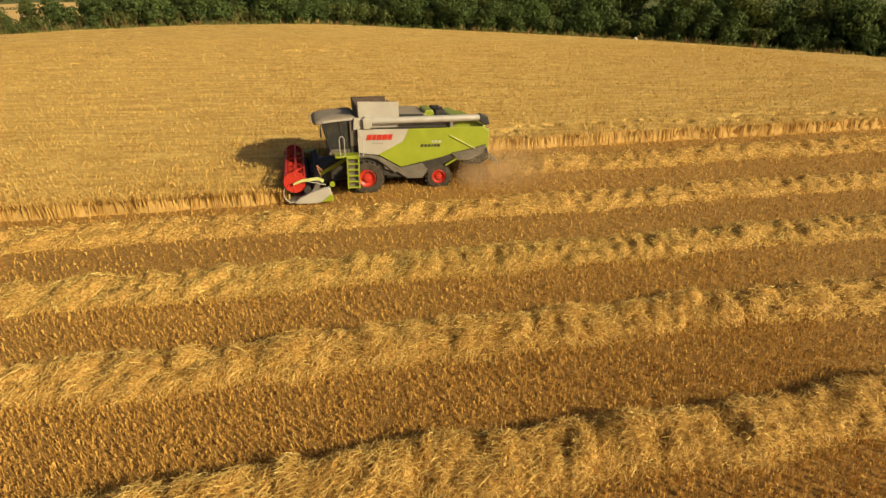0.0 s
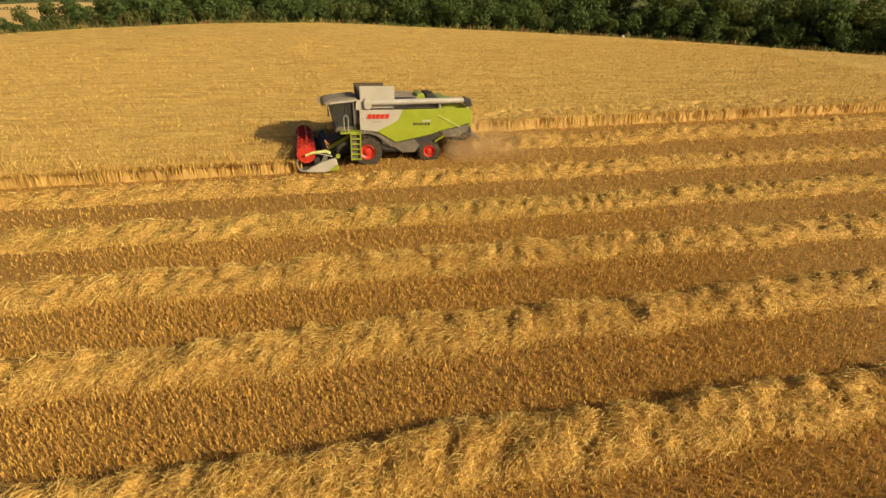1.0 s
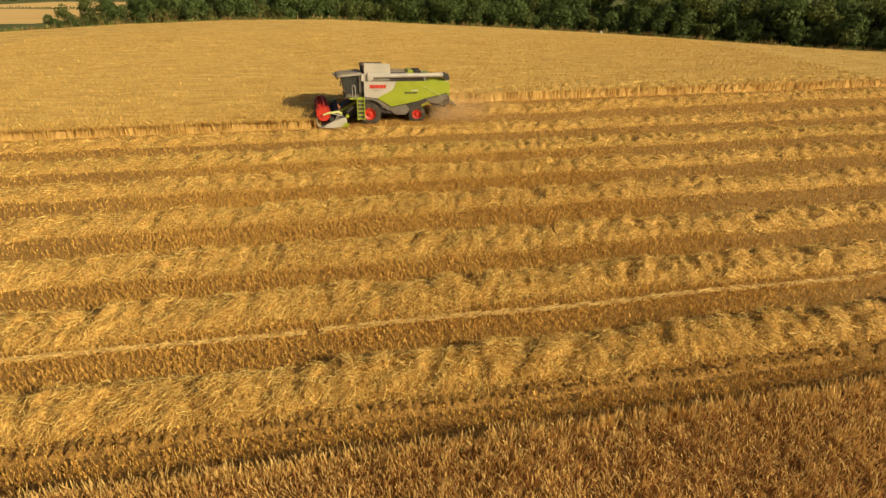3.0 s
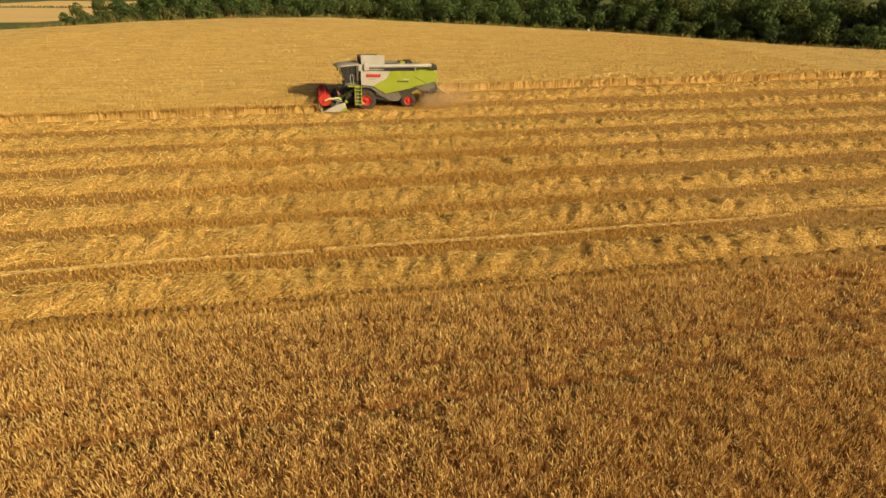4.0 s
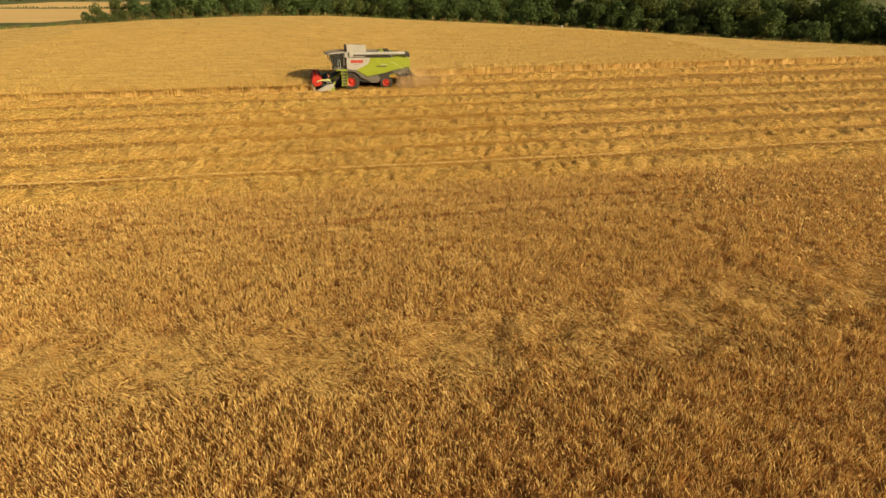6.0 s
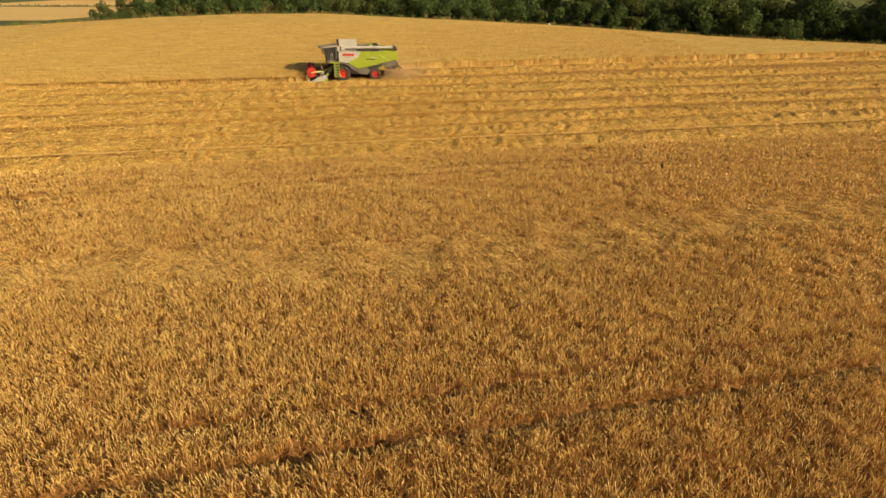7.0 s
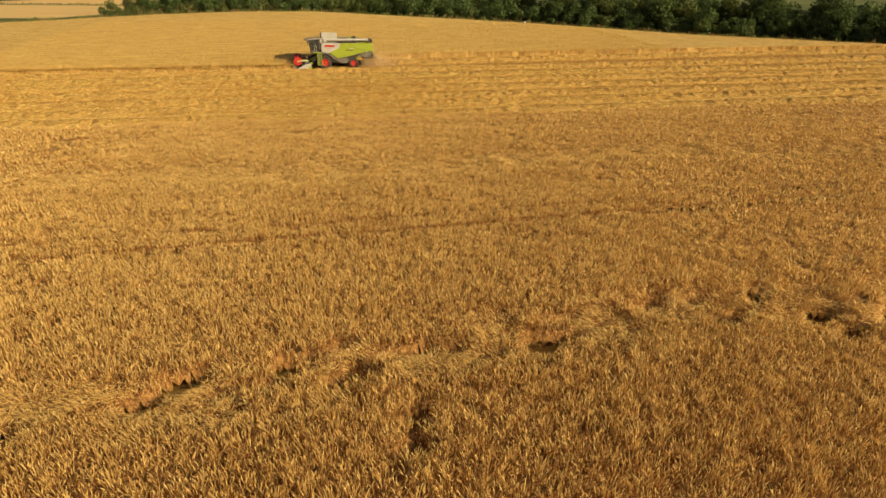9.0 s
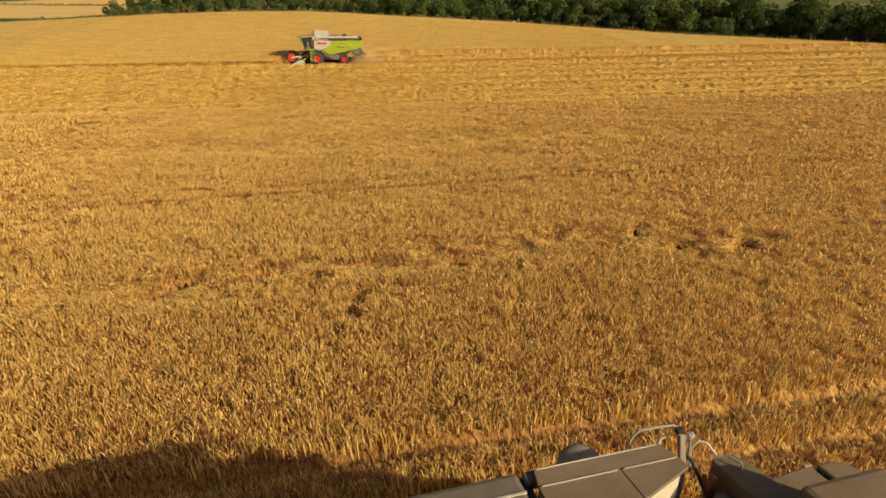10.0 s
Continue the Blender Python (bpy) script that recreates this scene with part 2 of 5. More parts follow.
def stalk_mesh(name, foot, height, width, lean, material, rng):
    """Cut stalks: short upright slivers, wider at the top."""
    n = len(foot)
    a = rng.uniform(0, math.pi, n)
    side = np.c_[np.cos(a), np.sin(a), np.zeros(n)] * (width[:, None] / 2)
    top = foot + np.c_[lean, height]
    v = np.stack([foot, top + side * 1.3, top - side * 1.3], 1).reshape(-1, 3)
    return mesh_from(name, v, np.zeros((0, 4), int), np.arange(n)[:, None] * 3 + np.arange(3), material)


def strand_mesh(name, centre, direction, length, width, material, rng, straight=False):
    """Loose straws: thin strips bent in the middle."""
    n = len(centre)
    d = direction / np.linalg.norm(direction, axis=1)[:, None]
    s = np.cross(d, rng.normal(size=(n, 3)))
    s /= np.linalg.norm(s, axis=1)[:, None]
    s *= width[:, None] / 2
    half = d * (length[:, None] / 2)
    if straight:
        v = np.stack([centre - half - s, centre - half + s, centre + half + s * 0.6, centre + half - s * 0.6], 1).reshape(-1, 3)
        return mesh_from(name, v, np.arange(n)[:, None] * 4 + np.arange(4), np.zeros((0, 3), int), material)
    sag = np.c_[rng.normal(0, 0.03, (n, 2)), rng.uniform(-0.02, 0.07, n)]
    v = np.stack([centre - half - s, centre - half + s, centre + sag + s, centre + sag - s, centre + half + s * 0.6, centre + half - s * 0.6], 1).reshape(-1, 3)
    k = np.arange(n)[:, None] * 6
    return mesh_from(name, v, np.concatenate([k + np.array([0, 1, 2, 3]), k + np.array([3, 2, 4, 5])]), np.zeros((0, 3), int), material)


# ---- ground ----
def axis_steps(*stretches):
    out = [stretches[0][0]]
    for a, b, step in stretches:
        out += list(np.linspace(a, b, max(2, int(round((b - a) / step)) + 1))[1:])
    return np.array(out)


def grid_mesh(name, xs, ys, zfun, material, keep=None):
    gx, gy = np.meshgrid(xs, ys)
    v = np.c_[gx.ravel(), gy.ravel(), zfun(gx.ravel(), gy.ravel())]
    nx = len(xs)
    i, j = np.meshgrid(np.arange(nx - 1), np.arange(len(ys) - 1))
    a = (j * nx + i).ravel()
    q = np.c_[a, a + 1, a + nx + 1, a + nx]
    if keep is not None:
        c = v[q].mean(1)
        q = q[keep(c[:, 0], c[:, 1])]
        used = np.unique(q)
        remap = np.zeros(len(v), int)
        remap[used] = np.arange(len(used))
        v, q = v[used], remap[q]
    me = mesh_from(name, v, q, np.zeros((0, 3), int), material)
    me.polygons.foreach_set("use_smooth", np.ones(len(q), bool))
    return me


FIELDS = surface("distant_pasture", (0.06, 0.08, 0.02), (0.19, 0.20, 0.06), 0.006, 0.9, bump=0, fine=0.03)
xs = axis_steps((-2600, -400, 200), (-400, -120, 20), (-120, 140, 2.5), (140, 400, 20), (400, 2600, 200))
ys = axis_steps((-700, -120, 40), (-120, -40, 2.5), (-40, 12, 1.0), (12, 90, 2.5), (90, 400, 15), (400, 3600, 160))
ground = tagged(new("ground", grid_mesh("ground", xs, ys, ground_z, SOIL)), "brown stubble soil of a large harvested field", "ground", kind="structure")
ground.data.materials.append(FIELDS)
cen = np.empty(len(ground.data.polygons) * 3)
ground.data.polygons.foreach_get("center", cen)
cen = cen.reshape(-1, 3)
ground.data.polygons.foreach_set("material_index", (cen[:, 1] > edge_y(cen[:, 0]) + 1.0).astype(np.int32))

rng = np.random.default_rng(7)


def scatter(x0, x1, y0, y1, per_m2):
    n = int((x1 - x0) * (y1 - y0) * per_m2)
    x = rng.uniform(x0, x1, n)
    y = rng.uniform(y0, y1, n) + ROW_SLOPE * x
    return x, y


def patchy(x, y, size, seed):
    """Smooth random values between -1 and 1 over the plan."""
    r = np.random.default_rng(seed)
    v = np.zeros(len(x))
    for _ in range(6):
        a, ph = r.uniform(0, math.pi), r.uniform(0, 6.3)
        k = 6.3 / size * r.uniform(0.6, 1.6)
        v += np.sin((x * math.cos(a) + y * math.sin(a)) * k + ph)
    return v / 3.2


# ---- standing wheat in front of the cut strips ----
CUT_EDGE = -34.1                       # near edge of the cut strips at x = 0
TRAMLINES = [-37.4, -38.72, -55.75, -57.1, -73.3, -74.6]
HOLES = [(10.5, -64.0, 0.50), (4.31, -64.3, 0.36), (5.73, -64.9, 0.36), (6.9, -67.5, 0.27), (7.02, -66.6, 0.26), (13.96, -62.4, 0.32), (18.37, -63.4, 0.42), (20.26, -63.8, 0.46),
         (15.62, -63.4, 0.34), (15.32, -62.3, 0.30), (7.36, -64.0, 0.30), (5.39, -63.7, 0.22), (2.02, -64.8, 0.34), (1.33, -65.4, 0.30), (17.2, -62.2, 0.25), (18.5, -64.4, 0.28),
         (-11.0, -39.9, 0.3), (-10.9, -42.6, 0.3), (-1.0, -66.2, 0.26)]


def under_machine(x, y):
    return (np.abs(x - 10.9) < 4.8) & (y > -81.2) & (y < -76.2)


def pressed(x, y):
    """How far the crop is lodged, 0 to 1, in two wind-blown bands."""
    v = y - ROW_SLOPE * x
    a = np.clip(1.3 - np.abs(v + 47.4 + 0.7 * np.sin(x * 0.25)) / 2.0, 0, 1) * np.clip(0.9 + 0.6 * patchy(x, y, 5, 11), 0.3, 1)
    b = np.clip(1.3 - np.abs(v + 65.0 - 0.10 * (np.clip(x, 0, 14) - 7) + 0.4 * np.sin(x * 0.4)) / 1.1, 0, 1) * np.clip(0.8 + 2 * patchy(x, y, 3, 19), 0, 1)
    return np.maximum(a, 0.8 * b)


def turn(c):
    """How far the middle pair of wheel tracks runs off the direction of the rows."""
    return 0.034 if -73 < c < -50 else 0.0


def track(x, y):
    """1 in the wheel tracks through the crop, 0 outside."""
    v = y - ROW_SLOPE * x
    t_ = np.zeros(len(x))
    for c in TRAMLINES:
        half = (0.25 if c < -73 else 0.185 if c == -57.1 else 0.11 if c < -50 else 0.15 if c == -38.72 else 0.10) + 0.02 * np.sin(x * 0.9 + c)
        t_ = np.maximum(t_, np.clip(1.5 - np.abs(v - c - turn(c) * x) / half, 0, 1))
    return t_


def hollow(x, y):
    """1 in the trampled holes, 0 outside."""
    h = np.zeros(len(x))
    for hx, hy, hr in HOLES:
        near_ = (np.abs(x - hx) < 2) & (np.abs(y - hy) < 2)
        qx, qy = x[near_] - hx, y[near_] - hy
        d = np.hypot(qx / 1.5, qy - 0.25 * qx) / (0.98 * hr) * (1 + 0.25 * np.sin(3 * np.arctan2(qy, qx) + hx))
        h[near_] = np.maximum(h[near_], np.clip(2.4 - d * 1.9, 0, 1))
    crack = np.abs(y + 65.85 - 0.245 * x - 0.16 * np.sin(1.3 * x))
    return np.maximum(h, np.clip(1.5 - crack / 0.15, 0, 1) * (x > 0) * (x < 14.5) * (patchy(x, x * 0, 2.5, 43) > -0.15))


def crown_height(x, y):
    """Height of the dense part of the crop over the ground."""
    return (0.53 - 0.14 * pressed(x, y)) * (1 - 0.95 * track(x, y) * (y - ROW_SLOPE * x < -72)) * (1 - 0.9 * hollow(x, y)) + 0.04 * patchy(x, y, 2.3, 8)


def mid_x(v):
    """The middle of the stretch of crop that is passed most closely."""
    return np.interp(v, [-80, -65, -50, -34], [10.5, 8.0, 4.2, 2.6])


def ears(label, half, soft, inner, tufts, each, width, length, spread=0.062):
    """Tufts of ears that stand out of the dense growth and spread outwards; the stretch thins out over its sides and inner part."""
    v0, v1 = BACK, CUT_EDGE - 0.05
    step = 1 / math.sqrt(tufts)
    v, d = (q.ravel() for q in np.meshgrid(np.arange(v0, v1, step), np.arange(-half, half, step)))
    n = len(v)
    v, d = np.minimum(v + rng.uniform(-0.42, 0.42, n) * step, v1), d + rng.uniform(-0.42, 0.42, n) * step
    keep = np.clip((half - np.abs(d)) / soft, 0, 1)
    if inner:
        keep *= np.clip((np.abs(d) - inner) / soft, 0, 1)
    k = rng.uniform(0, 1, n) < keep
    tx, tv = mid_x(v[k]) + d[k], v[k]
    tall = rng.normal(1, 0.15, len(tx))
    tip = rng.normal(0, 0.02, (len(tx), 2))
    m = rng.poisson(each, len(tx))
    pick = np.repeat(np.arange(len(tx)), m)
    off = rng.normal(0, spread, (len(pick), 2))
    x = tx[pick] + off[:, 0]
    y = tv[pick] + ROW_SLOPE * x + off[:, 1]
    ok = (y - ROW_SLOPE * x < CUT_EDGE) & ~under_machine(x, y) & (track(x, y) < np.where(y - ROW_SLOPE * x < -72, 0.4, 0.6)) & (hollow(x, y) < 0.7)
    x, y, off, pick = x[ok], y[ok], off[ok], pick[ok]
    n = len(x)
    lodged = pressed(x, y)
    lean = off * 0.6 + tip[pick] + rng.normal(0, 0.028, (n, 2)) - [0.008, 0]
    lean += lodged[:, None] * np.c_[0.22 * patchy(x, y, 1.1, 41) - 0.10 + rng.normal(0, 0.08, n), 0.22 * patchy(x, y, 1.2, 42) + rng.normal(0, 0.08, n)]
    h = length * rng.uniform(0.75, 1.2, n) * tall[pick] * (1 + 0.10 * patchy(x, y, 9, 3)) * (1 - 0.35 * lodged)
    foot = np.c_[x, y, ground_z(x, y) + crown_height(x, y) - 0.04]
    wide = rng.uniform(*width, n)
    crop = tagged(new("standing_wheat", ear_mesh("standing_wheat", foot + np.c_[lean * 0.5, h * 0.50], h * 0.50, wide * 1.15, lean * 0.9, WHEAT, rng)), label, "wheat crop", kind="stuff")
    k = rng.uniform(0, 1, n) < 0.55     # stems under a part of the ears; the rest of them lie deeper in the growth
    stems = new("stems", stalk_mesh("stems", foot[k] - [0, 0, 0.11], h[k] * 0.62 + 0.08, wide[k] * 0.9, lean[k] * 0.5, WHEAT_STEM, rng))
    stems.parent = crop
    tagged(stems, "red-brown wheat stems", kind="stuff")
    return crop


def open_ground(x, y):
    return under_machine(x, y) | ((track(x, y) > 0.55) & (y - ROW_SLOPE * x > -72)) | (hollow(x, y) > 0.6)


def tufted_sheet(name, label, category, x0, x1, v0, v1, step, spike, height_of, material, drop_cell=None):
    """A rough surface of many small tufts, on a grid that runs along the rows."""
    us_, vs_ = np.arange(x0, x1 + step * 0.5, step), np.arange(v0, v1 + step * 0.5, step)
    gx, gv = np.meshgrid(us_, vs_)
    gx = gx + rng.uniform(-0.35, 0.35, gx.shape) * step
    gv = gv + rng.uniform(-0.35, 0.35, gx.shape) * step
    gv[0], gv[-1] = v0, v1
    x, y = gx.ravel(), (gv + ROW_SLOPE * gx).ravel()
    base = height_of(x, y)
    z = ground_z(x, y) + np.maximum(base + rng.normal(0, spike, len(x)) * np.clip(base / 0.3, 0.1, 1), 0.01)
    i_, j_ = np.meshgrid(np.arange(len(us_) - 1), np.arange(len(vs_) - 1))
    a = (j_ * len(us_) + i_).ravel()
    q = np.c_[a, a + 1, a + len(us_) + 1, a + len(us_)]
    if drop_cell is not None:
        q = q[~drop_cell(x[q].mean(1), y[q].mean(1))]
    me = mesh_from(name, np.c_[x, y, z], q, np.zeros((0, 3), int), material)
    return tagged(new(name, me), label, category, kind="stuff")


BACK = -80.0
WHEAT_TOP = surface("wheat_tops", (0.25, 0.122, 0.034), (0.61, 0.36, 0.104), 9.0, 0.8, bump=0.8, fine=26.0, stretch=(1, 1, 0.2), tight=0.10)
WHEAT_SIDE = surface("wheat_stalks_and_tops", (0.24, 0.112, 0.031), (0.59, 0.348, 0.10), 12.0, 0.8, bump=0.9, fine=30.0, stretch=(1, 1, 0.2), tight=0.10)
SEAM = 6.0                              # over this length the fine growth of the middle gives way to the coarser growth beside it


def middle_part(x):
    """1 well inside the middle stretch of the crop, 0 at its ends and beyond."""
    return np.clip(np.minimum(x + 9, 19 - x) / SEAM, 0, 1)


def middle_gaps(x, y):
    return open_ground(x, y) | (0.5 + 0.35 * patchy(x, y, 1.6, 77) > middle_part(x) * 1.3)


# the fine middle sheet is coloured darker to imitate shade below the ears
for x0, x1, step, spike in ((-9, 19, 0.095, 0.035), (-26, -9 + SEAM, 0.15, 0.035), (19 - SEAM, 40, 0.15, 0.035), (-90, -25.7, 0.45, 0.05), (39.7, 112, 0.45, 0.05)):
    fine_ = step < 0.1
    tufted_sheet("wheat_growth", "dense brown stalks and ears of standing wheat, darkened in the middle as painted shade", "wheat crop", x0, x1, BACK, CUT_EDGE - 0.1, step, spike,
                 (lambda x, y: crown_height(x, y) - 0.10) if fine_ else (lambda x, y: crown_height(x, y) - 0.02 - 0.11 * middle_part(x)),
                 SHADE_UNDERGROWTH if fine_ else WHEAT_SIDE if step < 0.2 else WHEAT_TOP, middle_gaps if fine_ else open_ground if step < 0.2 else under_machine)


def thinning(x, lo, hi, soft):
    """True where a stalk of a stretch is kept; the stretch thins out over its ends."""
    return rng.uniform(0, 1, len(x)) < np.clip(np.minimum(x - lo, hi - x) / soft, 0, 1)


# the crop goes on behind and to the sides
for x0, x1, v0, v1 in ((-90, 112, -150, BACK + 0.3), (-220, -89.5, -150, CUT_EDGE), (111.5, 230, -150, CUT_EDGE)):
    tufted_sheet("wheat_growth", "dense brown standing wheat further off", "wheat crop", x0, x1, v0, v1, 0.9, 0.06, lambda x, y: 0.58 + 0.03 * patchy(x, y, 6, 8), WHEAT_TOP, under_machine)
ears("ripe golden-brown standing wheat beside the cut strips", 15, 6, 0, 19, 30, (0.010, 0.018), 0.24, 0.064)
ears("ripe golden-brown standing wheat across the field", 38, 8, 8, 18, 8, (0.021, 0.040), 0.24)
ears("ripe golden-brown standing wheat towards the field's sides", 95, 12, 22, 4.6, 5, (0.05, 0.09), 0.24)

# ears and stalks that lie swirled over one another in the lodged bands
x = rng.uniform(-14, 26, 90000)
y = np.where(rng.uniform(0, 1, len(x)) < 0.65, rng.normal(-47.4, 1.5, len(x)), rng.normal(-65.0, 0.8, len(x))) + ROW_SLOPE * x
k = (rng.uniform(0, 1, len(x)) < pressed(x, y)) & (hollow(x, y) < 0.75)
x, y = x[k], y[k]
a = math.pi + 1.5 * patchy(x, y, 1.6, 71) + rng.normal(0, 0.35, len(x))
me = strand_mesh("lodged_wheat", np.c_[x, y, ground_z(x, y) + crown_height(x, y) + rng.uniform(0.0, 0.10, len(x))], np.c_[np.cos(a), np.sin(a), rng.normal(0.1, 0.2, len(x))],
                 rng.uniform(0.09, 0.18, len(x)), rng.uniform(0.009, 0.016, len(x)), WHEAT, rng, True)
tagged(new("lodged_wheat", me), "pale wheat laid over by the wind", "wheat crop", kind="stuff")

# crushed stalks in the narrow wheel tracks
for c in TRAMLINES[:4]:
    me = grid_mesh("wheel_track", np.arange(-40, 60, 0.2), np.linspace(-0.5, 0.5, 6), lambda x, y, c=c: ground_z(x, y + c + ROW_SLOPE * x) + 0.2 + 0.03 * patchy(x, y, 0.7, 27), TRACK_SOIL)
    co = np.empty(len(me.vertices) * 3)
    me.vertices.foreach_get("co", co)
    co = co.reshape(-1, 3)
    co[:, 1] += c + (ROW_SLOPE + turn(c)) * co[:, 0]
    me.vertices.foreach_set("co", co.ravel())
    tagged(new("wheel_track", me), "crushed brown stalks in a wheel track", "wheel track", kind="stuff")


def wheat_faces(lines, x0, x1, per_m, label, width):
    """Full stalks along the cut sides of the crop and the wheel tracks."""
    n = int((x1 - x0) * per_m)
    xs_, ys_ = [], []
    for c, into in lines:
        x = rng.uniform(x0, x1, n)
        xs_.append(x)
        ys_.append(c + ROW_SLOPE * x + into * rng.uniform(0.0, 0.28, n) + 0.05 * np.sin(x * 2.3))
    x, y = np.concatenate(xs_), np.concatenate(ys_)
    ok = ~((np.abs(x - 10.9) < 4.8) & (y > -81.2) & (y < -76.2))
    x, y = x[ok], y[ok]
    lean = np.c_[rng.normal(-0.03, 0.07, len(x)), rng.normal(0.0, 0.07, len(x))]
    return tagged(new("standing_wheat", blade_mesh("standing_wheat", np.c_[x, y, ground_z(x, y) - 0.02], rng.uniform(0.62, 0.86, len(x)), rng.uniform(*width, len(x)), lean, WHEAT, rng)), label, "wheat crop", kind="stuff")


wheat_faces([(CUT_EDGE, -1)] + [(c + 0.30, 1) for c in TRAMLINES if c < -73], -10, 26, 70, "upright wheat stalks along the cut edge and wheel tracks", (0.02, 0.035))
wheat_faces([(CUT_EDGE, -1)], -80, 95, 30, "upright wheat stalks along the cut edge", (0.04, 0.07))

# ---- standing wheat beyond the machine ----
FAR_EDGE, HEADER_NEAR = 3.75, -1.55    # cut line behind the machine, and the side of the uncut strip before it
HEADER_X = -2.6


def uncut(x, y, margin=0.0):
    v = y - ROW_SLOPE * x
    return (y < edge_y(x) - 1.2) & ((v > FAR_EDGE + margin) | ((x < HEADER_X - margin) & (v > HEADER_NEAR + margin)))


TRAMPLED = [(-4.0, 35.2, 1.0), (-2.6, 35.8, 0.8), (-6.0, 34.9, 0.6), (3.9, 36.4, 0.7), (5.6, 36.2, 0.5)]
for k in range(34):
    hx = 6.5 + k * 1.15 + random.uniform(-0.5, 0.5)
    TRAMPLED.append((hx, 5.75 + ROW_SLOPE * hx + random.uniform(-0.7, 0.7), random.uniform(0.16, 0.36)))
x = np.r_[rng.uniform(-40, 48, 125000), rng.uniform(-90, 110, 80000)]
y = np.r_[HEADER_NEAR + 46 * rng.uniform(0, 1, 125000) ** 2 + ROW_SLOPE * x[:125000], rng.uniform(-12, 66, 80000)]
ok = uncut(x, y)
for hx, hy, hr in TRAMPLED:
    ok &= np.hypot((x - hx) / 1.8, y - hy) > hr * 0.6
x, y = x[ok], y[ok]
foot = np.c_[x, y, ground_z(x, y) + 0.54]
me = ear_mesh("standing_wheat", foot, 0.22 * rng.uniform(0.7, 1.2, len(x)) * (1 + 0.25 * patchy(x * 0.25, y, 2.2, 5)), rng.uniform(0.018, 0.045, len(x)),
                np.c_[0.1 * patchy(x, y, 1.2, 51) + rng.normal(0, 0.06, len(x)), 0.1 * patchy(x, y, 1.3, 52) + rng.normal(0, 0.06, len(x))], WHEAT_PALE, rng)
tagged(new("standing_wheat", me), "pale gold uncut wheat ahead of the harvester", "wheat crop", kind="stuff")
x = np.r_[rng.uniform(-90, HEADER_X, 6000), rng.uniform(HEADER_X, 110, 7000)]
y = np.where(x < HEADER_X, HEADER_NEAR, FAR_EDGE) + ROW_SLOPE * x + rng.uniform(0.10, 0.5, len(x)) + 0.08 * np.sin(x * 1.7)
yy = rng.uniform(HEADER_NEAR, FAR_EDGE, 1500)
x, y = np.r_[x, HEADER_X - rng.uniform(0, 0.4, 1500) + 0 * yy], np.r_[y, yy + ROW_SLOPE * HEADER_X]
me = blade_mesh("standing_wheat", np.c_[x, y, ground_z(x, y) - 0.02], rng.uniform(0.62, 0.86, len(x)), rng.uniform(0.03, 0.07, len(x)), rng.normal(0, 0.07, (len(x), 2)), WHEAT_PALE, rng)
tagged(new("standing_wheat", me), "upright stalks along the face of the uncut wheat", "wheat crop", kind="stuff")
# fringe at the upper edge; its pale colour imitates sunlight on the ridge
x = rng.uniform(-72, 104, 9000)
y = edge_y(x) - 1.2 - rng.uniform(0.0, 0.9, len(x))
me = blade_mesh("standing_wheat", np.c_[x, y, ground_z(x, y) - 0.02], rng.uniform(0.50, 0.68, len(x)), rng.uniform(0.05, 0.10, len(x)), rng.normal(0, 0.08, (len(x), 2)), PALE, rng)
tagged(new("standing_wheat", me), "fringe of wheat along the field's upper edge, paled to look sunlit", "wheat crop", kind="stuff")
for x0, x1, c in ((-90, HEADER_X - 0.3, HEADER_NEAR), (HEADER_X - 0.3, 112, FAR_EDGE)):
    us = np.arange(x0, x1, 0.14)
    gu, gz = np.meshgrid(us, np.linspace(-0.05, 0.66, 5), indexing="ij")
    gy = c + ROW_SLOPE * gu + 0.14 + rng.normal(0, 0.028, gu.shape) + 0.16 * gz + 0.08 * np.sin(gu * 1.7)
    z = ground_z(gu.ravel(), gy.ravel()) + gz.ravel() + rng.normal(0, 0.04, gu.size) * (gz.ravel() > 0.5)
    i, j = np.meshgrid(np.arange(len(us) - 1), np.arange(4), indexing="ij")
    a = (i * 5 + j).ravel()
    me = mesh_from("wheat_face", np.c_[gu.ravel(), gy.ravel(), z], np.c_[a, a + 5, a + 6, a + 1], np.zeros((0, 3), int), WHEAT_FACE)
    tagged(new("wheat_face", me), "dense stalks in the cut face of the uncut wheat", "wheat crop", kind="stuff")


def inside_far(x, y):
    return ~uncut(x, y, 0.25)


def far_height(x, y):
    z = 0.60 + 0.02 * patchy(x * 0.15, y, 1.6, 14) + 0.035 * patchy(x, y, 1.3, 15) * np.clip(1 - np.abs(y - ROW_SLOPE * x - 5.5) / 2.5, 0, 1) * (x > 6)
    for hx, hy, hr in TRAMPLED:
        z -= (0.5 if hy < 20 else 0.22) * np.clip(1.9 - 1.7 * np.hypot((x - hx) / 1.5, (y - hy) / 0.9) / hr, 0, 1)
    return z


for x0, x1, v0, v1, step in ((-46, 56, HEADER_NEAR + 0.2, 17, 0.15), (-46, 56, 16.8, 36, 0.27), (-46, 56, 35.7, 72, 0.45), (-130, -45.7, HEADER_NEAR + 0.2, 75, 0.7), (55.7, 118, FAR_EDGE + 0.3, 60, 0.7)):
    tufted_sheet("wheat_canopy", "dense pale gold wheat ears of the uncut block", "wheat crop", x0, x1, v0, v1, step, 0.022 + 0.012 * (step > 0.2), far_height, WHEAT_FAR, inside_far)

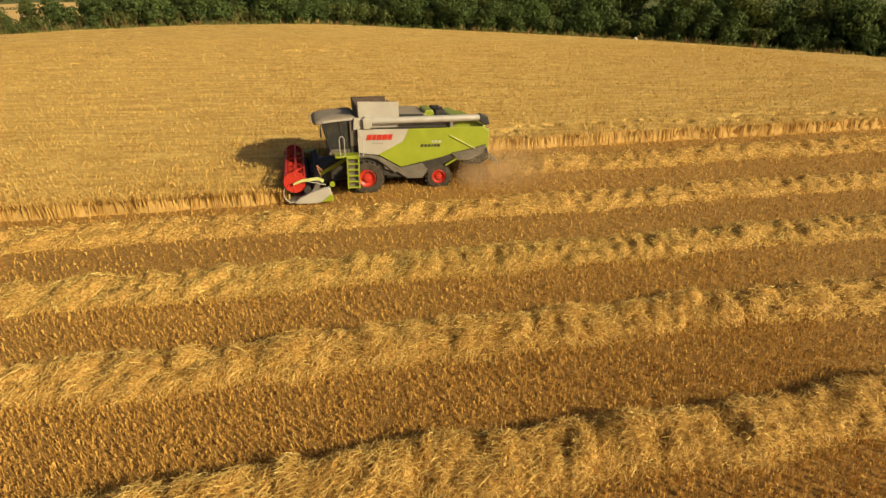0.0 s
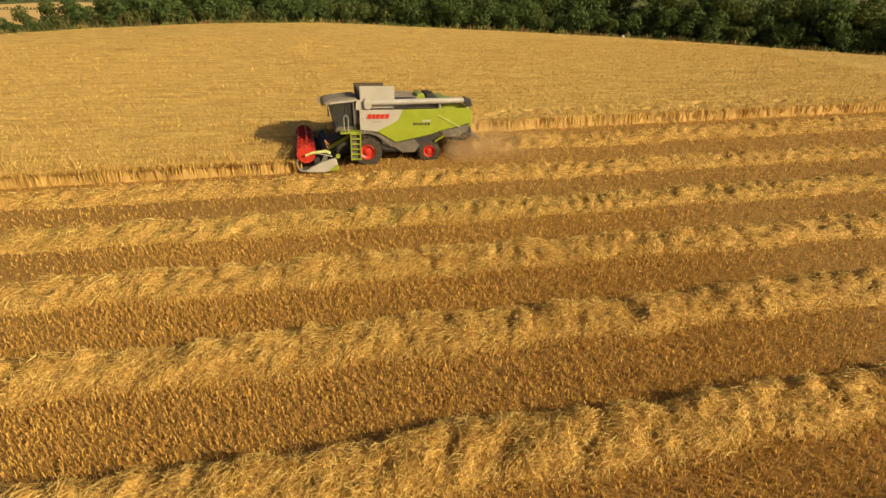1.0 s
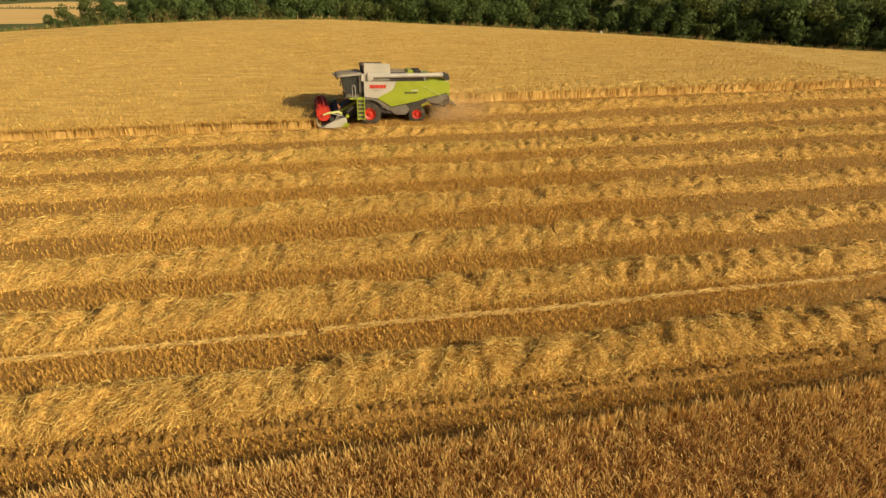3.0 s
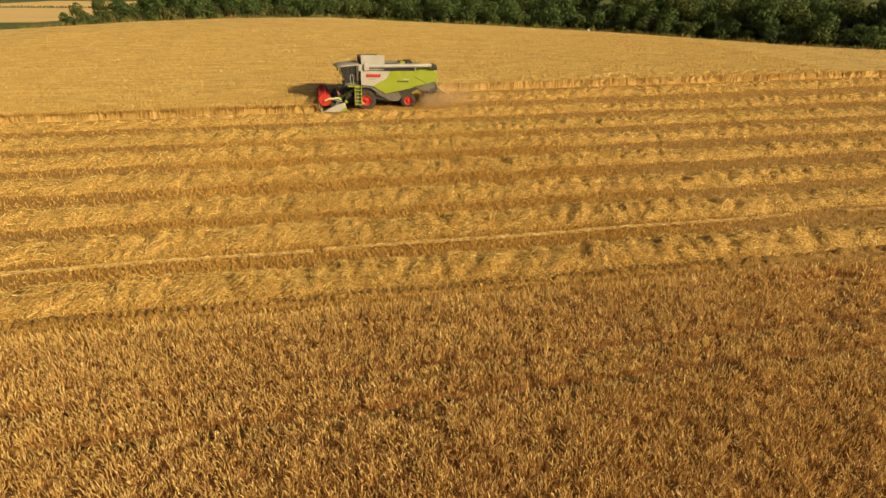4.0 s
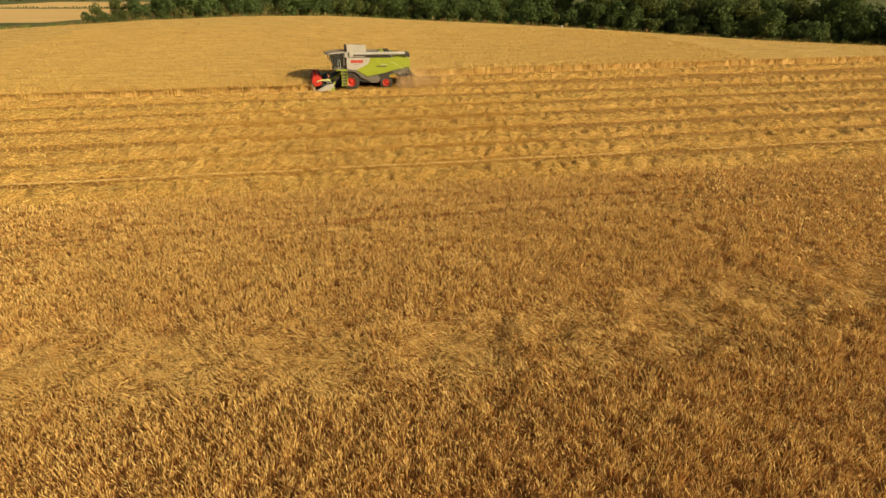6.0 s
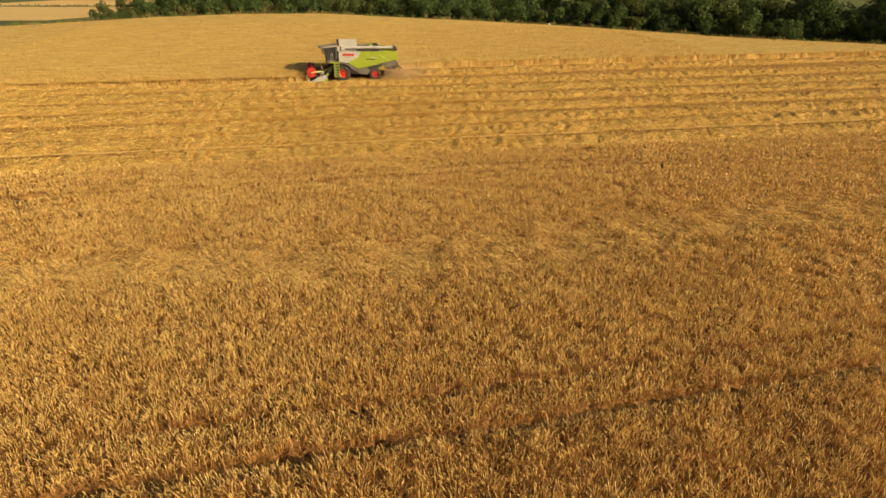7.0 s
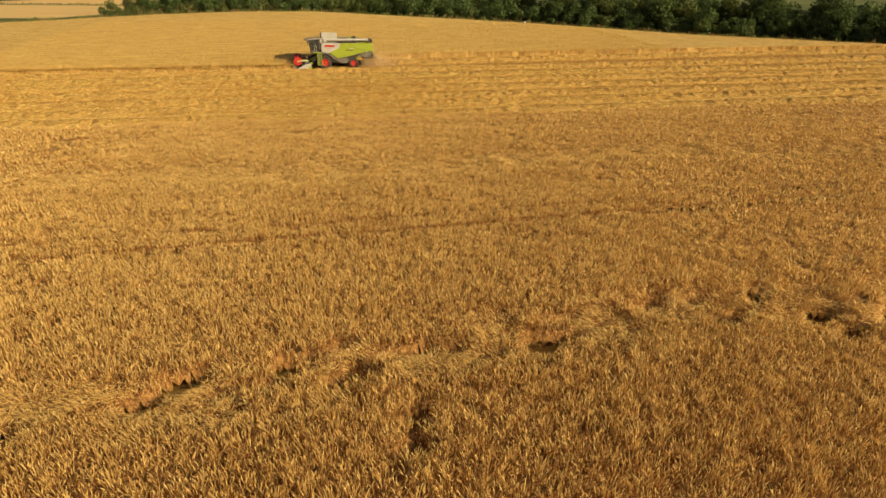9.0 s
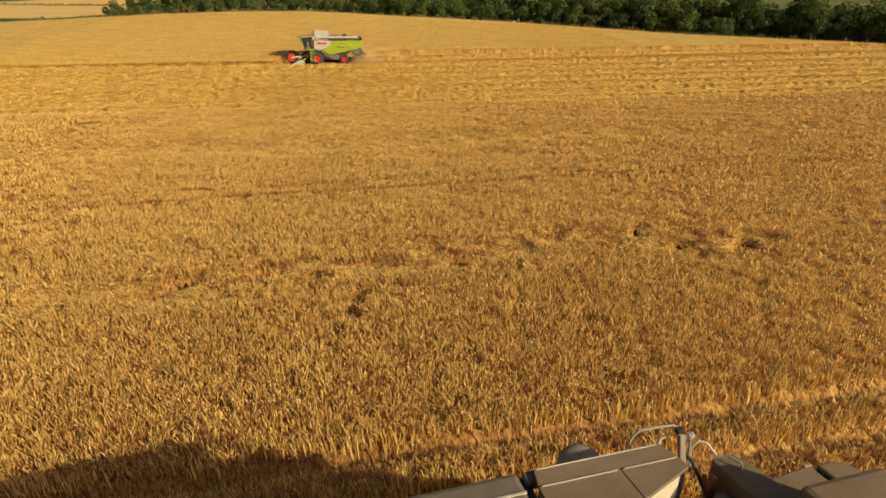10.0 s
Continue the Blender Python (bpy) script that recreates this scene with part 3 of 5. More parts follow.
# ---- stubble ----
def wheel_ruts(x, y):
    """Ruts pressed into the stubble beside the last straw row, with the prints of tyre lugs."""
    v = y - ROW_SLOPE * x
    lug = np.sin(x * 27 + 9 * v) > 0.1
    z = np.where(np.abs(v + 32.25) < 0.24, np.where(lug, 0.09, -0.02), 0) - 0.05 * (np.abs(v + 32.62) < 0.09)
    return z


STUBBLE_BASE = surface("stubble_base", (0.168, 0.081, 0.020), (0.55, 0.32, 0.08), 15.0, 0.85, bump=0.6, fine=40.0, stretch=(1, 1, 0.25), tight=0.06)
xa, ya = scatter(-11, 16, CUT_EDGE - 0.2, -9, 700)
k = thinning(xa, -11, 16, 5.0) & (patchy(xa, ya, 0.19, 23) > 0.05) & (rng.uniform(0, 1, len(xa)) < np.where(ya - ROW_SLOPE * xa < -14, 1, 0.5))
xa, ya = xa[k], ya[k]
xb, yb_ = scatter(-45, 70, CUT_EDGE - 0.2, FAR_EDGE, 36)
x, y = np.r_[xa, xb], np.r_[ya, yb_]
wide = np.r_[rng.uniform(0.010, 0.019, len(xa)), rng.uniform(0.022, 0.045, len(xb))]
ok = (y < edge_y(x) - 2) & ~uncut(x, y) & (wheel_ruts(x, y) > -0.02)
x, y, wide = x[ok], y[ok], wide[ok]
foot = np.c_[x, y, ground_z(x, y) - 0.01]
me = stalk_mesh("stubble", foot, rng.uniform(0.11, 0.20, len(x)), wide, np.c_[rng.normal(-0.01, 0.03, len(x)), rng.normal(0.01, 0.03, len(x))], STUBBLE, rng)
for x0, x1, v0, v1, step, cut in ((-9.2, 13.2, CUT_EDGE - 0.1, -8.9, 0.1, None), (-9.2, 13.2, -9.1, FAR_EDGE - 0.2, 0.16, uncut), (-28, -9, CUT_EDGE - 0.1, FAR_EDGE - 0.2, 0.17, uncut),
                                  (13, 33, CUT_EDGE - 0.1, FAR_EDGE - 0.2, 0.17, None), (-60, -27.7, CUT_EDGE - 0.1, FAR_EDGE - 0.2, 0.45, uncut), (32.7, 105, CUT_EDGE - 0.1, FAR_EDGE - 0.2, 0.45, None)):
    tufted_sheet("stubble_base", "short dense stubble and trodden chaff", "stubble", x0, x1, v0, v1, step, 0.028 if step < 0.11 else 0.04 if step < 0.3 else 0.08, lambda x, y: 0.05 + wheel_ruts(x, y), STUBBLE_BASE, cut)
tagged(new("stubble", me), "short brown cut stalks between the straw rows", "stubble", kind="stuff")

# ---- straw windrows ----
ROWS = [(0.95, 7.0, 108), (-4.1, -60, 106), (-9.15, -58, 104), (-13.9, -56, 102), (-18.6, -54, 98), (-23.3, -52, 94), (-27.05, -50, 90), (-31.2, -48, 88)]


def heap_profile(g):
    """Height across a straw row, from -1 to 1: a long slope towards the sun and a short steep back."""
    g = np.clip(g, -1, 1)
    return np.where(g < 0.5, np.clip((g + 1) / 1.5, 0, 1) ** 0.75, np.sqrt(np.clip(1 - ((g - 0.5) / 0.5) ** 2, 0, 1)))


def straw_lumps(x0, x1, r):
    """The tufts that a straw row is made of: place along and across, radii, height and lay of the straw."""
    u = np.arange(x0, x1, 0.17) + r.uniform(-0.25, 0.25, len(np.arange(x0, x1, 0.17)))
    n = len(u)
    return np.c_[u, r.uniform(-0.8, 0.75, n), r.uniform(0.16, 0.50, n), r.uniform(0.25, 0.75, n), r.uniform(0.03, 0.18, n), 0.9 + r.normal(0, 0.75, n)]


def lump_height(u, w, lumps):
    """The height that the tufts add at places along and across a row, and the lay of the tuft on top."""
    best, lay = np.zeros(len(u)), np.full(len(u), 0.9)
    order = np.argsort(u)
    us_ = u[order]
    for uk, wk, ru, rw, hk, ak in lumps:
        i, j = np.searchsorted(us_, (uk - 1.1, uk + 1.1))
        q = order[i:j]
        if not len(q):
            continue
        dw = w[q] - wk
        z = hk * np.sqrt(np.clip(1 - ((u[q] - uk - 0.28 * dw) / ru) ** 2 - (dw / rw) ** 2, 0, 1))
        up = z > best[q]
        best[q[up]] = z[up]
        lay[q[up]] = ak
    return best, lay


def windrow(c, x0, x1, seed, straw):
    r = np.random.default_rng(seed)
    lumps = straw_lumps(x0, x1, r)
    us = np.concatenate([np.arange(x0, min(-9, x1), 0.2), np.arange(max(-9, x0), 13, 0.09 if c < -8 else 0.15), np.arange(13, x1, 0.2)])
    vs = np.linspace(-1, 1, 19)

    def shape(u, w):
        start = np.clip((u - x0) / 2.6, 0.04, 1) if x0 > 0 else np.ones(len(u))
        side = heap_profile(w)
        tufts, lay = lump_height(u, w, lumps)
        y = c + ROW_SLOPE * u + 0.16 * patchy(u, u * 0, 6, seed + 90) + w * (0.92 + 0.13 * patchy(u, u * 0, 1.7, seed + 70))
        dip = 0.3 * np.clip(patchy(u, w * 0.35, 1.05, seed + 8) - 0.3, 0, 0.7)
        h = start * (1 - dip) * (side * (0.31 + 0.05 * patchy(u, u * 0, 2.9, seed + 50) + 0.05 * patchy(u, w * 0.7, 0.9, seed + 5)) + np.minimum(side * 1.8, 1) * (tufts + 0.03))
        return y, h, side, lay

    gu, gv = np.meshgrid(us, vs, indexing="ij")
    gu_, gv_ = gu.ravel(), gv.ravel()
    yy, hh, side, _ = shape(gu_, gv_)
    zz = ground_z(gu_, yy) + hh + r.normal(0, 0.025, len(hh)) * (side > 0.05) - 0.03 * (side < 0.05)
    vts = np.c_[gu_ + r.normal(0, 0.025, len(hh)), yy, zz]
    i, j = np.meshgrid(np.arange(len(us) - 1), np.arange(len(vs) - 1), indexing="ij")
    a = (i * len(vs) + j).ravel()
    heap = new("windrow", mesh_from("windrow", vts, np.c_[a, a + len(vs), a + len(vs) + 1, a + 1], np.zeros((0, 3), int), MOUND))
    tagged(heap, "long heaped row of loose golden straw on stubble", "windrow", group="straw windrows")
    # loose straws lying over the heap, dense where the row is passed closely
    core = c < -8
    n1 = int((x1 - x0) * (120 if core else 150))
    n2 = 22 * (900 if c < -12 else 460) if core else 0
    u = np.r_[r.uniform(x0, x1 - 0.3, n1), np.clip(r.normal(2.5, 6.0, n2), -18, 24)]
    if core:                           # the coarse straws thin out where the fine ones lie
        u[:n1] = np.where((np.abs(u[:n1] - 2) < 9) & (r.uniform(0, 1, n1) < 0.9), u[:n1] + np.where(u[:n1] > 2, 22, -22), u[:n1])
    w = r.uniform(-1.08, 1.05, len(u))
    yv, hv, side, lay = shape(u, w)
    pts = np.c_[u, yv, ground_z(u, yv) + hv + r.uniform(-0.01, 0.09, len(u))]
    ang = lay + r.normal(0, 0.8, len(u))
    dr = np.c_[np.cos(ang), np.sin(ang), r.normal(0.10, 0.38, len(u)) - 0.4 * w * np.sin(ang)]
    lng = r.uniform(0.14, 0.38, len(u))
    for sel, w0, w1, flat_ in ((slice(0, n1), 0.014, 0.032, True), (slice(n1, None), 0.007, 0.014, False)):
        if len(u[sel]):
            ob = new("loose_straw", strand_mesh("loose_straw", pts[sel], dr[sel], lng[sel], r.uniform(w0, w1, len(u[sel])), straw, r, flat_))
            ob.parent = heap
            tagged(ob, kind="stuff")


STRAW_OLIVE = surface("greenish_straw", (0.43, 0.255, 0.05), (0.92, 0.74, 0.245), 0.8, 0.65, bump=0, fine=7.0, island=0.75, through_light=0.26)
for k, (c, x0, x1) in enumerate(ROWS):
    windrow(c, x0, x1, 100 + 7 * k, STRAW_OLIVE if c == -9.15 else STRAW)

# a thin line of pale chaff beside one windrow
u = rng.uniform(-42, 88, 20000)
yv = -28.55 + ROW_SLOPE * u + rng.normal(0, 0.05, len(u)) + 0.06 * np.sin(u * 0.7)
keep_ = patchy(u, u * 0, 5, 61) > -0.8
u, yv = u[keep_], yv[keep_]
a = rng.normal(0.1, 0.5, len(u))
me = strand_mesh("chaff_line", np.c_[u, yv, ground_z(u, yv) + rng.uniform(0.10, 0.20, len(u))], np.c_[np.cos(a), np.sin(a), rng.normal(0, 0.15, len(u))],
                 rng.uniform(0.15, 0.35, len(u)), rng.uniform(0.010, 0.022, len(u)), PALE, rng, True)
tagged(new("chaff_line", me), "thin pale line of straw lying on the stubble", "straw", kind="stuff")


# ---- hedge, trees and distance ----
def crown_mesh(name, blobs, leaves, size, material, seed):
    """A crown of leaf tufts on the shells of several rounded masses."""
    r = np.random.default_rng(seed)
    vol = np.array([b[3] * b[4] * b[5] for b in blobs]) ** 0.67
    which = r.choice(len(blobs), leaves, p=vol / vol.sum())
    b = np.array(blobs)[which]
    d = r.normal(size=(leaves, 3))
    d /= np.linalg.norm(d, axis=1)[:, None]
    rad = r.uniform(0.55, 1.08, leaves) ** 0.5 * (1 + 0.16 * np.sin(d[:, 0] * 7 + which) * np.sin(d[:, 2] * 6))
    p = b[:, :3] + d * b[:, 3:] * rad[:, None]
    p[:, 2] = np.maximum(p[:, 2], 0.05)
    t1 = np.cross(d + r.normal(0, 0.6, (leaves, 3)), r.normal(size=(leaves, 3)))
    t1 /= np.linalg.norm(t1, axis=1)[:, None]
    t2 = np.cross(t1, d + r.normal(0, 0.5, (leaves, 3)))
    t2 /= np.linalg.norm(t2, axis=1)[:, None]
    s = size * r.uniform(0.55, 1.3, leaves)[:, None]
    v = np.stack([p - t1 * s, p - t2 * s * 0.5 + t1 * s * 0.1, p + t1 * s, p + t2 * s * 0.5], 1).reshape(-1, 3)
    k = np.arange(leaves)[:, None] * 4
    return mesh_from(name, v, k + np.array([0, 1, 2, 3]), np.zeros((0, 3), int), material)


def plant(kind_name, label, category, height, spread, leaves, size, material, seed, group):
    r = np.random.default_rng(seed)
    root = empty_thing(kind_name, label, category, pose(0, 0, 0), group)
    stem = height * (0.55 if category == "tree" else 0.35)
    girth = height * 0.026
    bm = cylinder((0, 0, -0.3), (r.normal(0, 0.1), r.normal(0, 0.1), stem), girth, girth * 0.5, n=8)
    blobs = []
    for k in range(9 if category == "tree" else 6):
        a, d = r.uniform(0, 6.3), spread * r.uniform(0.15, 0.62)
        z = height * (r.uniform(0.30, 0.84) if category == "tree" else r.uniform(0.22, 0.72))
        q = (d * math.cos(a), d * math.sin(a), z)
        bm = cylinder((0, 0, min(stem, z) * 0.75), q, girth * 0.45, girth * 0.12, n=6, bm=bm)
        rr = spread * r.uniform(0.34, 0.56)
        blobs.append((*q, rr, rr, rr * r.uniform(0.7, 1.0)))
    blobs.append((0, 0, height * 0.78, spread * 0.42, spread * 0.42, height * 0.2))
    part("trunk", bm, BARK, root)
    crown = new("crown", crown_mesh("crown", blobs, leaves, size, material, seed))
    crown.parent = root
    return root


protos = {
    "tree": [plant("tree", "tall dark green broadleaf tree in the hedgerow", "tree", 9.5, 3.6, 2500, 0.25, LEAF, 1, "hedgerow trees"),
             plant("tree", "dark green rounded hedgerow tree with dense crown", "tree", 8.0, 3.3, 2400, 0.24, LEAF, 2, "hedgerow trees"),
             plant("tree", "olive green hedgerow tree with open crown", "tree", 8.6, 3.0, 1900, 0.26, LEAF_OLIVE, 3, "hedgerow trees")],
    "shrub": [plant("shrub", "dense dark green hedge shrub at the field edge", "shrub", 3.8, 2.1, 1700, 0.17, LEAF, 4, "hedge shrubs"),
              plant("shrub", "olive green hedge shrub at the field edge", "shrub", 3.0, 1.9, 1600, 0.165, LEAF_OLIVE, 5, "hedge shrubs"),
              plant("shrub", "bushy dark hedge shrub with ragged top", "shrub", 4.6, 2.2, 1700, 0.17, LEAF, 6, "hedge shrubs")],
    "far_tree": [plant("tree", "distant dark green broadleaf tree", "tree", 9.0, 3.5, 520, 0.62, LEAF, 7, "distant trees"),
                 plant("tree", "distant olive green tree with rounded crown", "tree", 8.2, 3.3, 480, 0.62, LEAF_OLIVE, 8, "distant trees")],
    "far_shrub": [plant("shrub", "distant dark green hedge shrub", "shrub", 3.6, 2.1, 260, 0.45, LEAF, 9, "distant hedge shrubs")],
}
used = set()


def put_plant(sort, k, x, y, scale):
    p = protos[sort][k]
    m = pose(x, y, float(ground_z(x, y)) - 0.1, 0, 0, random.uniform(0, 360))
    if p.name not in used:
        used.add(p.name)
        p.matrix_basis = m
        p.scale = (scale, scale, scale)
        return p
    c = copy_thing(p, m)
    c.scale = (scale, scale, scale * random.uniform(0.9, 1.1))
    return c


def along_edge(step, x0, x1):
    x = x0
    while x < x1:
        s = (float(edge_y(x + 1)) - float(edge_y(x - 1))) / 2
        yield x, float(edge_y(x)), s
        x += step / math.sqrt(1 + s * s)


random.seed(4)
for x, y, s in along_edge(1.6, -74, 114):
    out = random.uniform(3.6, 5.0)
    n = math.sqrt(1 + s * s)
    low = 0.45 if x < -46 else 0.8 if x < -40 else 1.25 if x < 14 else 1.2
    put_plant("shrub", random.randrange(3), x - s / n * out, y + out / n, low * random.uniform(0.75, 1.15))
for x, y, s in along_edge(2.6, -42, 122):
    out = random.uniform(6.5, 9.5)
    n = math.sqrt(1 + s * s)
    size = 0.72 if x < -10 else 0.9 if x < 14 else 1.12
    put_plant("tree", random.randrange(3), x - s / n * out, y + out / n, size * random.uniform(0.75, 1.15))
for x, y, s in along_edge(4.5, -36, 135):
    out = random.uniform(14, 26)
    n = math.sqrt(1 + s * s)
    put_plant("far_tree", random.randrange(2), x - s / n * out, y + out / n, (0.9 if x < 10 else 1.25) * random.uniform(0.8, 1.2))

# rough grass along the foot of the hedge
n = 34000
x = rng.uniform(-70, 115, n)
s = (edge_y(x + 1) - edge_y(x - 1)) / 2
y = edge_y(x) + rng.uniform(-0.4, 4.0, n) * np.sqrt(1 + s * s)
me = blade_mesh("verge_grass", np.c_[x, y, ground_z(x, y)], rng.uniform(0.3, 1.3, n) * (0.75 + 0.45 * patchy(x, y, 3, 66)), rng.uniform(0.06, 0.14, n), rng.normal(0, 0.14, (n, 2)), VERGE, rng)
tagged(new("verge_grass", me), "rough green and tan grass at the hedge foot", "grass", kind="stuff")


# dry weeds between the crop and the hedge, and bare stems in its thin stretch
DRY_WEEDS = surface("dry_weeds", (0.16, 0.10, 0.035), (0.40, 0.27, 0.10), 0.4, 0.8, bump=0, fine=3.0, island=0.5, through_light=0.15)
n = 15000
x = rng.uniform(-60, 112, n)
s = (edge_y(x + 1) - edge_y(x - 1)) / 2
y = edge_y(x) + rng.uniform(0.2, 2.6, n) * np.sqrt(1 + s * s)
ok = patchy(x, y, 7, 81) > np.where(x > 14, -0.35, 0.25)
x, y = x[ok], y[ok]
me = blade_mesh("dry_weeds", np.c_[x, y, ground_z(x, y)], rng.uniform(0.5, 1.5, len(x)) * (0.8 + 0.35 * patchy(x, y, 2.2, 82)), rng.uniform(0.05, 0.12, len(x)), rng.normal(0, 0.16, (len(x), 2)), DRY_WEEDS, rng)
tagged(new("dry_weeds", me), "tan dry weeds at the hedge foot", "weeds", kind="stuff")
n = 420
x = np.r_[rng.uniform(-62, -30, 300), rng.uniform(-30, -12, 120)]
s = (edge_y(x + 1) - edge_y(x - 1)) / 2
y = edge_y(x) + rng.uniform(2.2, 3.6, n) * np.sqrt(1 + s * s)
long_ = rng.uniform(1.2, 3.0, n) * np.where(x < -46, 0.55, 1)
up = np.c_[rng.normal(-0.35, 0.35, n), rng.normal(-0.1, 0.2, n), np.ones(n)]
me = strand_mesh("bare_stems", np.c_[x, y, ground_z(x, y) + long_ * 0.55], up, long_, rng.uniform(0.03, 0.06, n), DRY_WEEDS, rng)
tagged(new("bare_stems", me), "bare tan stems standing out of the hedge", "stems", kind="stuff")


# pale stubble fields far off, beyond the low part of the hedge
FAR_GOLD = surface("distant_stubble", (0.62, 0.40, 0.13), (0.80, 0.56, 0.22), 0.02, 0.9, bump=0, fine=0.2, stretch=(0.2, 1, 1))


def far_field(x0, x1, y0, y1, label):
    me = grid_mesh("far_field", np.linspace(x0, x1, 14), np.linspace(y0, y1, 14), lambda x, y: ground_z(x, y) + 0.25, FAR_GOLD)
    return tagged(new("far_field", me), label, "field", kind="structure")


far_field(-760, -170, 300, 606, "pale stubble field in the distance")
far_field(-430, -235, 625, 900, "second pale stubble field in the distance")
for k in range(80):
    a = k / 79
    put_plant("far_shrub", 0, -420 + 245 * a, 640 - 24 * a + random.uniform(-1, 1), random.uniform(0.35, 0.6))
for k in range(26):
    put_plant("far_tree", k % 2, random.uniform(-520, -330), random.uniform(905, 960), random.uniform(0.8, 1.2))
for k in range(60):
    put_plant("far_tree", k % 2, random.uniform(-20, 330), random.uniform(120, 420), random.uniform(0.8, 1.3))

# a bag left standing at the hedge foot
bag = bmesh.new()
bmesh.ops.create_icosphere(bag, subdivisions=3, radius=1)
for vert in bag.verts:
    d = vert.co.copy()
    vert.co = Vector((d.x * 0.36, d.y * 0.3, max(d.z, -0.8) * 0.52 + 0.42 + 0.05 * math.sin(d.x * 7 + d.y * 4)))
me = bpy.data.meshes.new("bag")
bag.to_mesh(me)
bag.free()
me.materials.append(WHITE)
tagged(new("bag", me), "slumped white bulk bag standing at the hedge foot", "bag").matrix_world = pose(40.0, float(edge_y(40.0)) - 0.6, float(ground_z(40.0, float(edge_y(40.0)) - 0.6)), 0, 0, 20)

# ---- chaff and dust behind the harvester ----
n = 90000
d = rng.gamma(1.9, 1.2, n)
px, py, pz = 5.0 + d, 0.3 + 0.09 * d + rng.normal(0, 1, n) * (0.7 + 0.12 * d), 0.22 + np.abs(rng.normal(0, 1, n)) * (0.72 + 0.04 * d)
a = rng.normal(size=(n, 3))
DUST = surface("chaff_dust", (0.80, 0.60, 0.33), (0.94, 0.76, 0.48), 2.0, 0.9, bump=0, island=0.4, through_light=0.5)
me = strand_mesh("dust_plume", np.c_[px, py, ground_z(px, py) + pz - 0.2], a, rng.uniform(0.010, 0.022, n), rng.uniform(0.006, 0.013, n), DUST, rng, True)
tagged(new("dust_plume", me), "tan chaff and dust drifting behind the harvester", "dust", kind="stuff")
n = 1500
f = rng.uniform(0, 1, n)
me = strand_mesh("falling_straw", np.c_[6.5 + 0.55 * f + rng.normal(0, 0.07, n), 1.5 + rng.normal(0, 0.6, n), 1.75 - 1.35 * f**1.6 + rng.normal(0, 0.05, n)],
                 np.c_[rng.normal(0.3, 0.4, n), rng.normal(0, 0.4, n), -np.ones(n)], rng.uniform(0.12, 0.3, n), rng.uniform(0.008, 0.02, n), PALE, rng)
tagged(new("falling_straw", me), "pale straw falling from the chopper onto the row", "straw", kind="stuff")


# ---- combine harvester at work ----
BASE = Matrix.Translation((0.8, -0.8, 0.25)) @ Matrix.Rotation(radians(6.5), 4, "Z") @ Matrix.Translation((-0.8, 1.6, 0))


def wheel(parent, x, y0, y1, z, r, rim_r, lugs):
    """A wheel on an axle along y, its outer face at y0."""
    w = abs(y1 - y0)
    sgn = 1 if y1 > y0 else -1
    hub = empty_part("wheel", parent, (x, y0, z))
    prof = [(rim_r, 0.06), (rim_r + 0.05, 0.0), (r * 0.9, 0.015), (r * 0.975, 0.06), (r, 0.12), (r, w - 0.12), (r * 0.975, w - 0.06), (r * 0.9, w - 0.015), (rim_r + 0.05, w), (rim_r, w - 0.06)]
    bm = revolve([(a, sgn * b) for a, b in prof], (0, 0, 0), n=40)
    for k in range(lugs):
        for side in (0, 1):
            a = 2 * math.pi * (k + 0.5 * side) / lugs
            own = bmesh.new()
            y = sgn * (w * (0.27 if side == 0 else 0.73))
            m = Matrix.Rotation(-a, 4, "Y") @ Matrix.Translation((r + 0.012, y, 0)) @ Matrix.Rotation(radians(38 if side == 0 else -38), 4, "X") @ Matrix.Diagonal((0.07, w * 0.52, 0.06, 1))
            bmesh.ops.create_cube(own, size=1, matrix=m)
            bm = join(bm, own)
    part("tyre", bm, TYRE, hub, "dusty black lugged tractor tyre")
    rim = revolve([(rim_r + 0.01, sgn * 0.05), (rim_r - 0.02, sgn * 0.03), (rim_r - 0.05, sgn * 0.09), (rim_r * 0.55, sgn * 0.16), (rim_r * 0.5, sgn * 0.10), (rim_r * 0.32, sgn * 0.09), (rim_r * 0.3, sgn * 0.03), (0.02, sgn * 0.02)], (0, 0, 0), n=32)
    for k in range(8):
        a = 2 * math.pi * k / 8
        rim = cylinder((rim_r * 0.42 * math.cos(a), sgn * 0.11, rim_r * 0.42 * math.sin(a)), (rim_r * 0.42 * math.cos(a), sgn * 0.06, rim_r * 0.42 * math.sin(a)), 0.022, n=6, bm=rim)
    part("rim", rim, RED, hub, "red painted wheel rim")
    return hub


def empty_part(name, parent, at=(0, 0, 0)):
    ob = new(name)
    ob.empty_display_size = 0.1
    ob.parent = parent
    ob.location = at
    return ob


def bars(parent, name, x0, z0, widths, height, y, material, label, slant=0.25, gap=0.028):
    """Slanted blocks on a side panel that stand for a maker's mark or unreadable writing."""
    bm = None
    x = x0
    for w in widths:
        bm = prism([(x, z0), (x + w, z0), (x + w + slant * height, z0 + height), (x + slant * height, z0 + height)], y, y + 0.006, bevel=0, bm=bm)
        x += w + gap
    return part(name, bm, material, parent, label)


